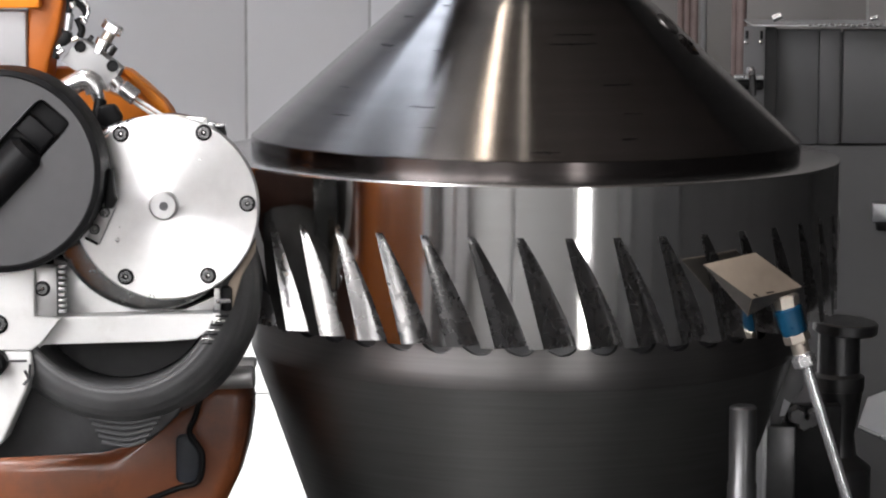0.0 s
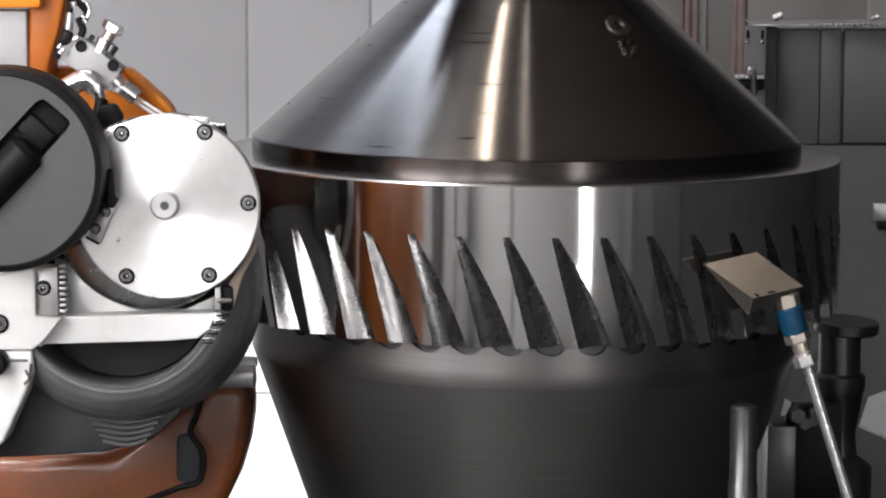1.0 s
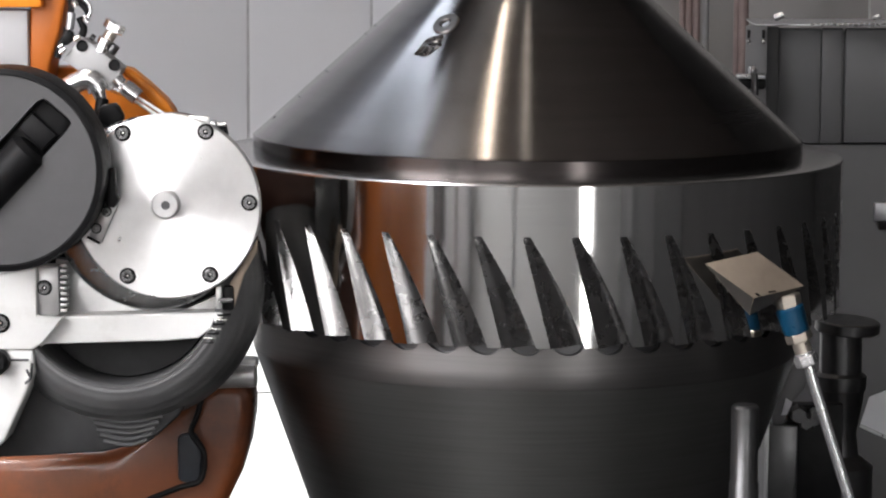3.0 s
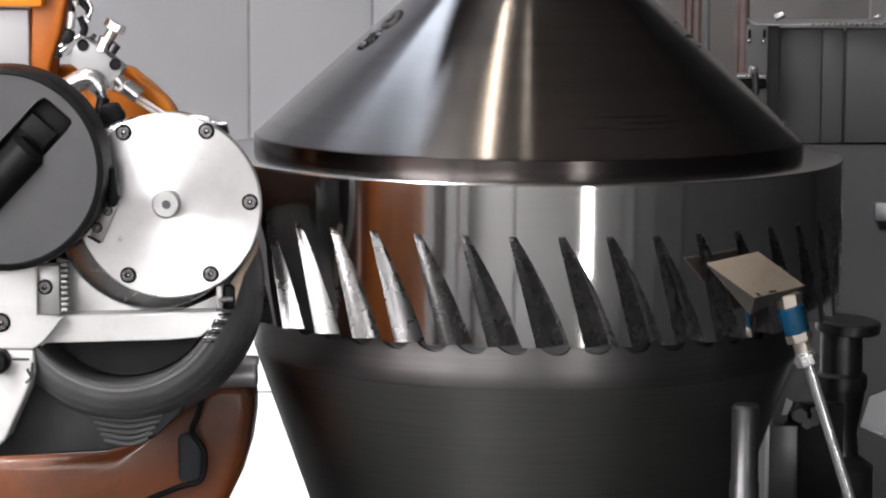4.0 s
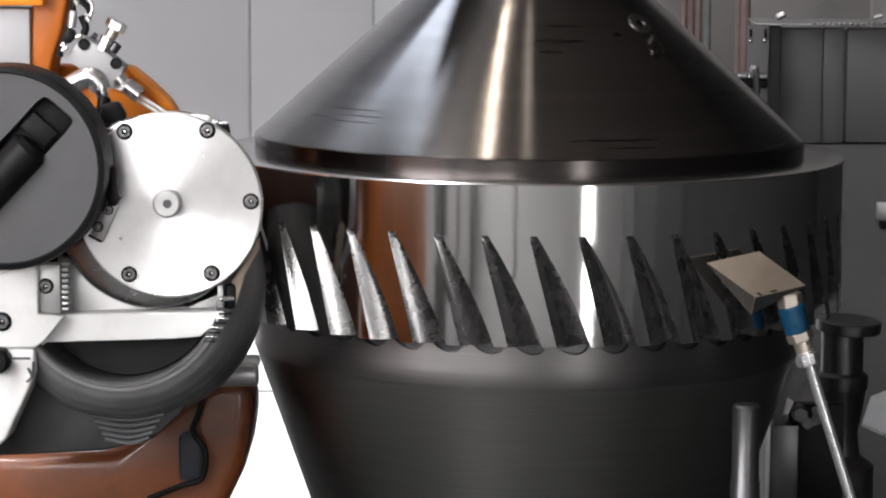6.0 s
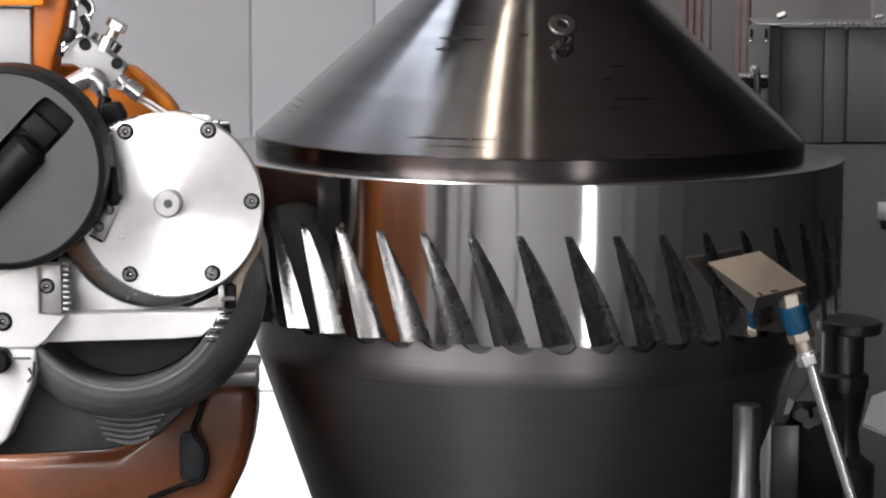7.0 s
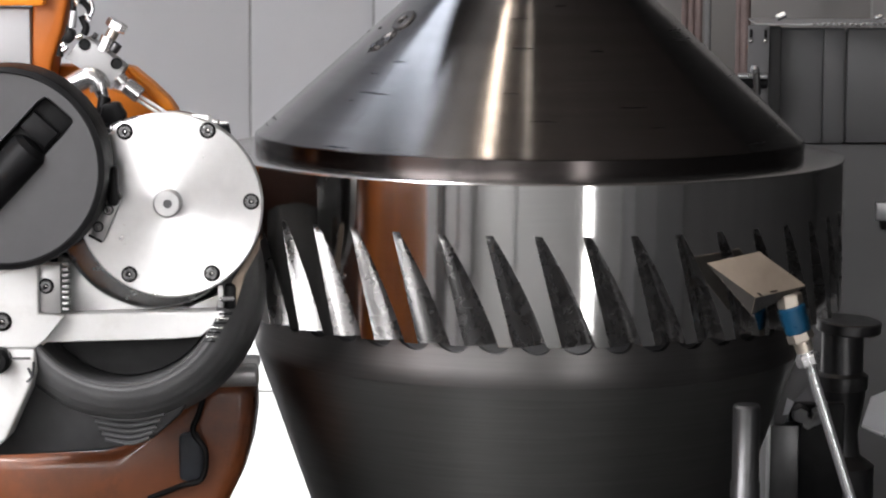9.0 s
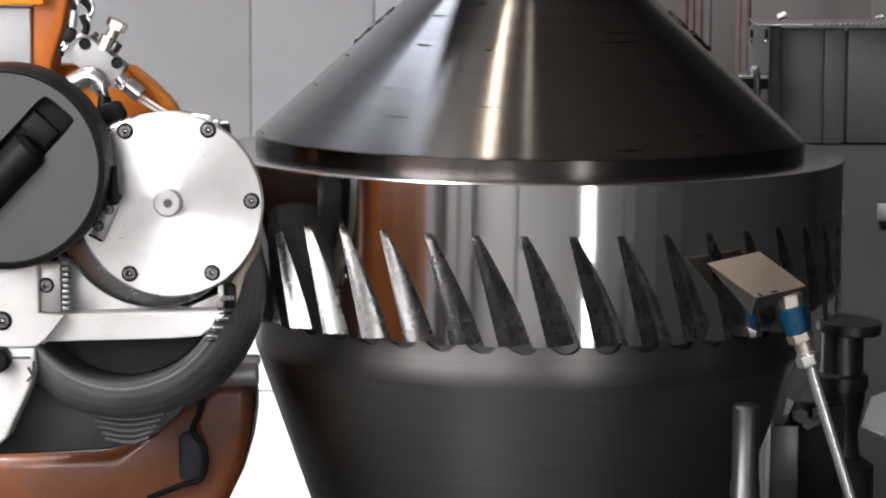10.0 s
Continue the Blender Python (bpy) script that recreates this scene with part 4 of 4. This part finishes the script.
cabinet = thing("control_cabinet", (0.3893, 0.7000, -0.0096)[:2] + (0.0,), "grey sheet-metal machine cabinet with a zinc top edge", "cabinet")
part("body", slab((0.3074, 0.7600, 1.0764), (0.5480, 0.7600, 0.9419), 0.06, 0.003), CAB, cabinet)
part("panel", slab((0.3080, 0.7450, 1.0826), (0.3611, 0.7450, 0.9420), 0.0145, 0.002), CAB, cabinet)
part("panel", slab((0.3616, 0.7450, 1.0829), (0.3873, 0.7450, 0.9422), 0.0145, 0.002), CAB, cabinet)
part("panel", slab((0.3903, 0.7450, 1.0831), (0.5456, 0.7450, 0.9432), 0.0145, 0.002), CAB, cabinet)
part("seam", slab((0.3858, 0.7520, 1.0786), (0.3935, 0.7520, 0.9458), 0.007, 0.0005), CAB, cabinet)
part("corner_post", slab((0.2916, 0.7300, 1.0847), (0.3086, 0.7300, 0.9112), 0.03, 0.002), POSTGREY, cabinet)
part("top_edge", slab((0.2761, 0.7000, 1.0901), (0.5343, 0.7000, 1.0881), 0.14, 0.0012), GALV, cabinet, "bright zinc top edge")
part("lower_body", box((0.3121, 0.7520, 0.9404)[0], (0.5467, 0.7520, 0.9419)[0], 0.752, 1.2, 0.0, (0.3259, 0.7520, 0.9408)[2], 0.002), CAB, cabinet)
wing = part("side_flange", slab((0.2653, 0.7000, 1.0880), (0.2909, 0.7000, 0.9854), 0.004, 0.001), CABSIDE, cabinet)
for x, y, z in ((0.2687, 0.6980, 1.0780), (0.2863, 0.6980, 1.0780)):
    part("slot", box(x - 0.0018, x + 0.0018, y, y + 0.0018, z - 0.005, z + 0.005, 0.0004), BLACK, wing)
    part("rivet", spin_profile([(0, 0.003), (0.002, 0.002), (0.003, 0)], 12, (x, y + 0.002, z - 0.009), (0, -1, 0)), BRIGHT, wing)
part("latch_plate", slab((0.2539, 0.6800, 1.0301), (0.2878, 0.6800, 1.0249), 0.02, 0.001), GALV, cabinet)
part("latch_body", slab((0.2544, 0.6850, 1.0244), (0.2891, 0.6850, 1.0124), 0.02, 0.003), BLACK, cabinet)
part("latch_pin", rod((0.2736, 0.6750, 1.0387), (0.2755, 0.6750, 1.0062), 0.0042), DARKSTEEL, cabinet)
part("latch_ball", spin_profile([(0, 0.006), (0.004, 0.005), (0.006, 0.001), (0.005, -0.004), (0, -0.006)], 16, (0.2717, 0.6680, 1.0364)), CHROME, cabinet)
part("top_screw", rod((0.2981, 0.6900, 1.0974), (0.3088, 0.6900, 1.1022), 0.0045), CHROME, cabinet)
part("top_screw", rod((0.4154, 0.6900, 1.0980), (0.4247, 0.6900, 1.1008), 0.0028), CHROME, cabinet)
rr = random.Random(3)
wx, wy, wz = (0.3416, 0.6920, 1.0908)
for i in range(14):
    part("swarf", rod((wx + i * 0.0065, wy, wz + rr.uniform(-0.001, 0.001)), (wx + i * 0.0065 + 0.005, wy, wz + rr.uniform(-0.002, 0.001)), rr.uniform(0.0008, 0.002), seg=8), CHROME, cabinet)
handle = thing("door_catch", (0.4370, 0.7400, 0.8554), "pale door catch on the grey cabinet", "door catch")
part("plate", slab((0.4295, 0.7440, 0.8702), (0.4584, 0.7440, 0.8467), 0.0155, 0.002), GALV, handle)
part("keeper", slab((0.4358, 0.7400, 0.8470), (0.4582, 0.7400, 0.8367), 0.0195, 0.001), BLACK, handle)

for i, (u, w, m) in enumerate(((1204, 8, HOSE), (1216, 9, HOSE), (1229, 10, HOSE), (1246, 8, PIPEGREY), (1300, 8, HOSE), (1312, 14, HOSE))):
    h = thing("hanging_hose", (0, 1.5, 0), "brown vertical hose before the panel wall" if m is HOSE else "grey vertical pipe before the panel wall", "hose", "hoses before the wall")
    x = [(0.2299, 1.5000, 1.0368)[0], (0.2400, 1.5000, 1.0369)[0], (0.2509, 1.5000, 1.0369)[0], (0.2652, 1.5000, 1.0370)[0], (0.3106, 1.5000, 1.0373)[0], (0.3207, 1.5000, 1.0373)[0]][i]
    part("hose", pipe([(x, 1.5, 0.0), (x + 0.004, 1.5, 1.0), (x - 0.004 * (i % 2), 1.5, 2.0), (x, 1.5, 3.4)], w * 0.00058, 12), m, h)


# ---- unseen uprights, added as streaks in the drum's reflection ----
for x, y in ((-1.17, -2.75), (-0.24, -3.4)):
    g = thing("streak_post", (x, y, 0), "unseen pale grey post, added as a streak in the drum", "guard post", "guard posts around the cell")
    part("post", box(x - 0.025, x + 0.025, y - 0.025, y + 0.025, 0.008, 2.0, 0.003), GALV, g)
    part("foot_plate", box(x - 0.06, x + 0.06, y - 0.06, y + 0.06, 0.0, 0.008, 0.001), GALV, g)

# Unseen column, added as a dark streak mirrored in the drum.
col = thing("streak_column", (-1.45, -2.62, 0), "unseen dark grey column, added as a streak in the drum", "column")
part("shaft", box(-1.53, -1.37, -2.70, -2.54, 0.012, 3.4, 0.004), CAB, col)
part("foot_plate", box(-1.60, -1.30, -2.77, -2.47, 0.0, 0.0119, 0.001), CAB, col)

# Unseen bar, added to block the ceiling light from part of the cone.
beam = thing("highlight_blocker", (-0.235, 2.0, 1.55), "unseen dark bar over the bowl, added to cut the cone's highlight", "beam")
part("rail", box(-0.31, -0.11, -0.09, 1.985, 1.552, 1.62, 0.004), POSTGREY, beam)
part("mounting_plate", box(-0.36, -0.11, 1.9852, 1.9998, 1.48, 1.70, 0.002), POSTGREY, beam)


def motions():
    lean = pose(0, 0, 0.55, 0, 0.3, 0)
    rows = [(t / 4, lean @ pose(0, 0, 0, 0, 0, (0.115 - 0.60039 * t / 4) * DEG)) for t in range(41)]
    walk(bowl, rows)


motions()
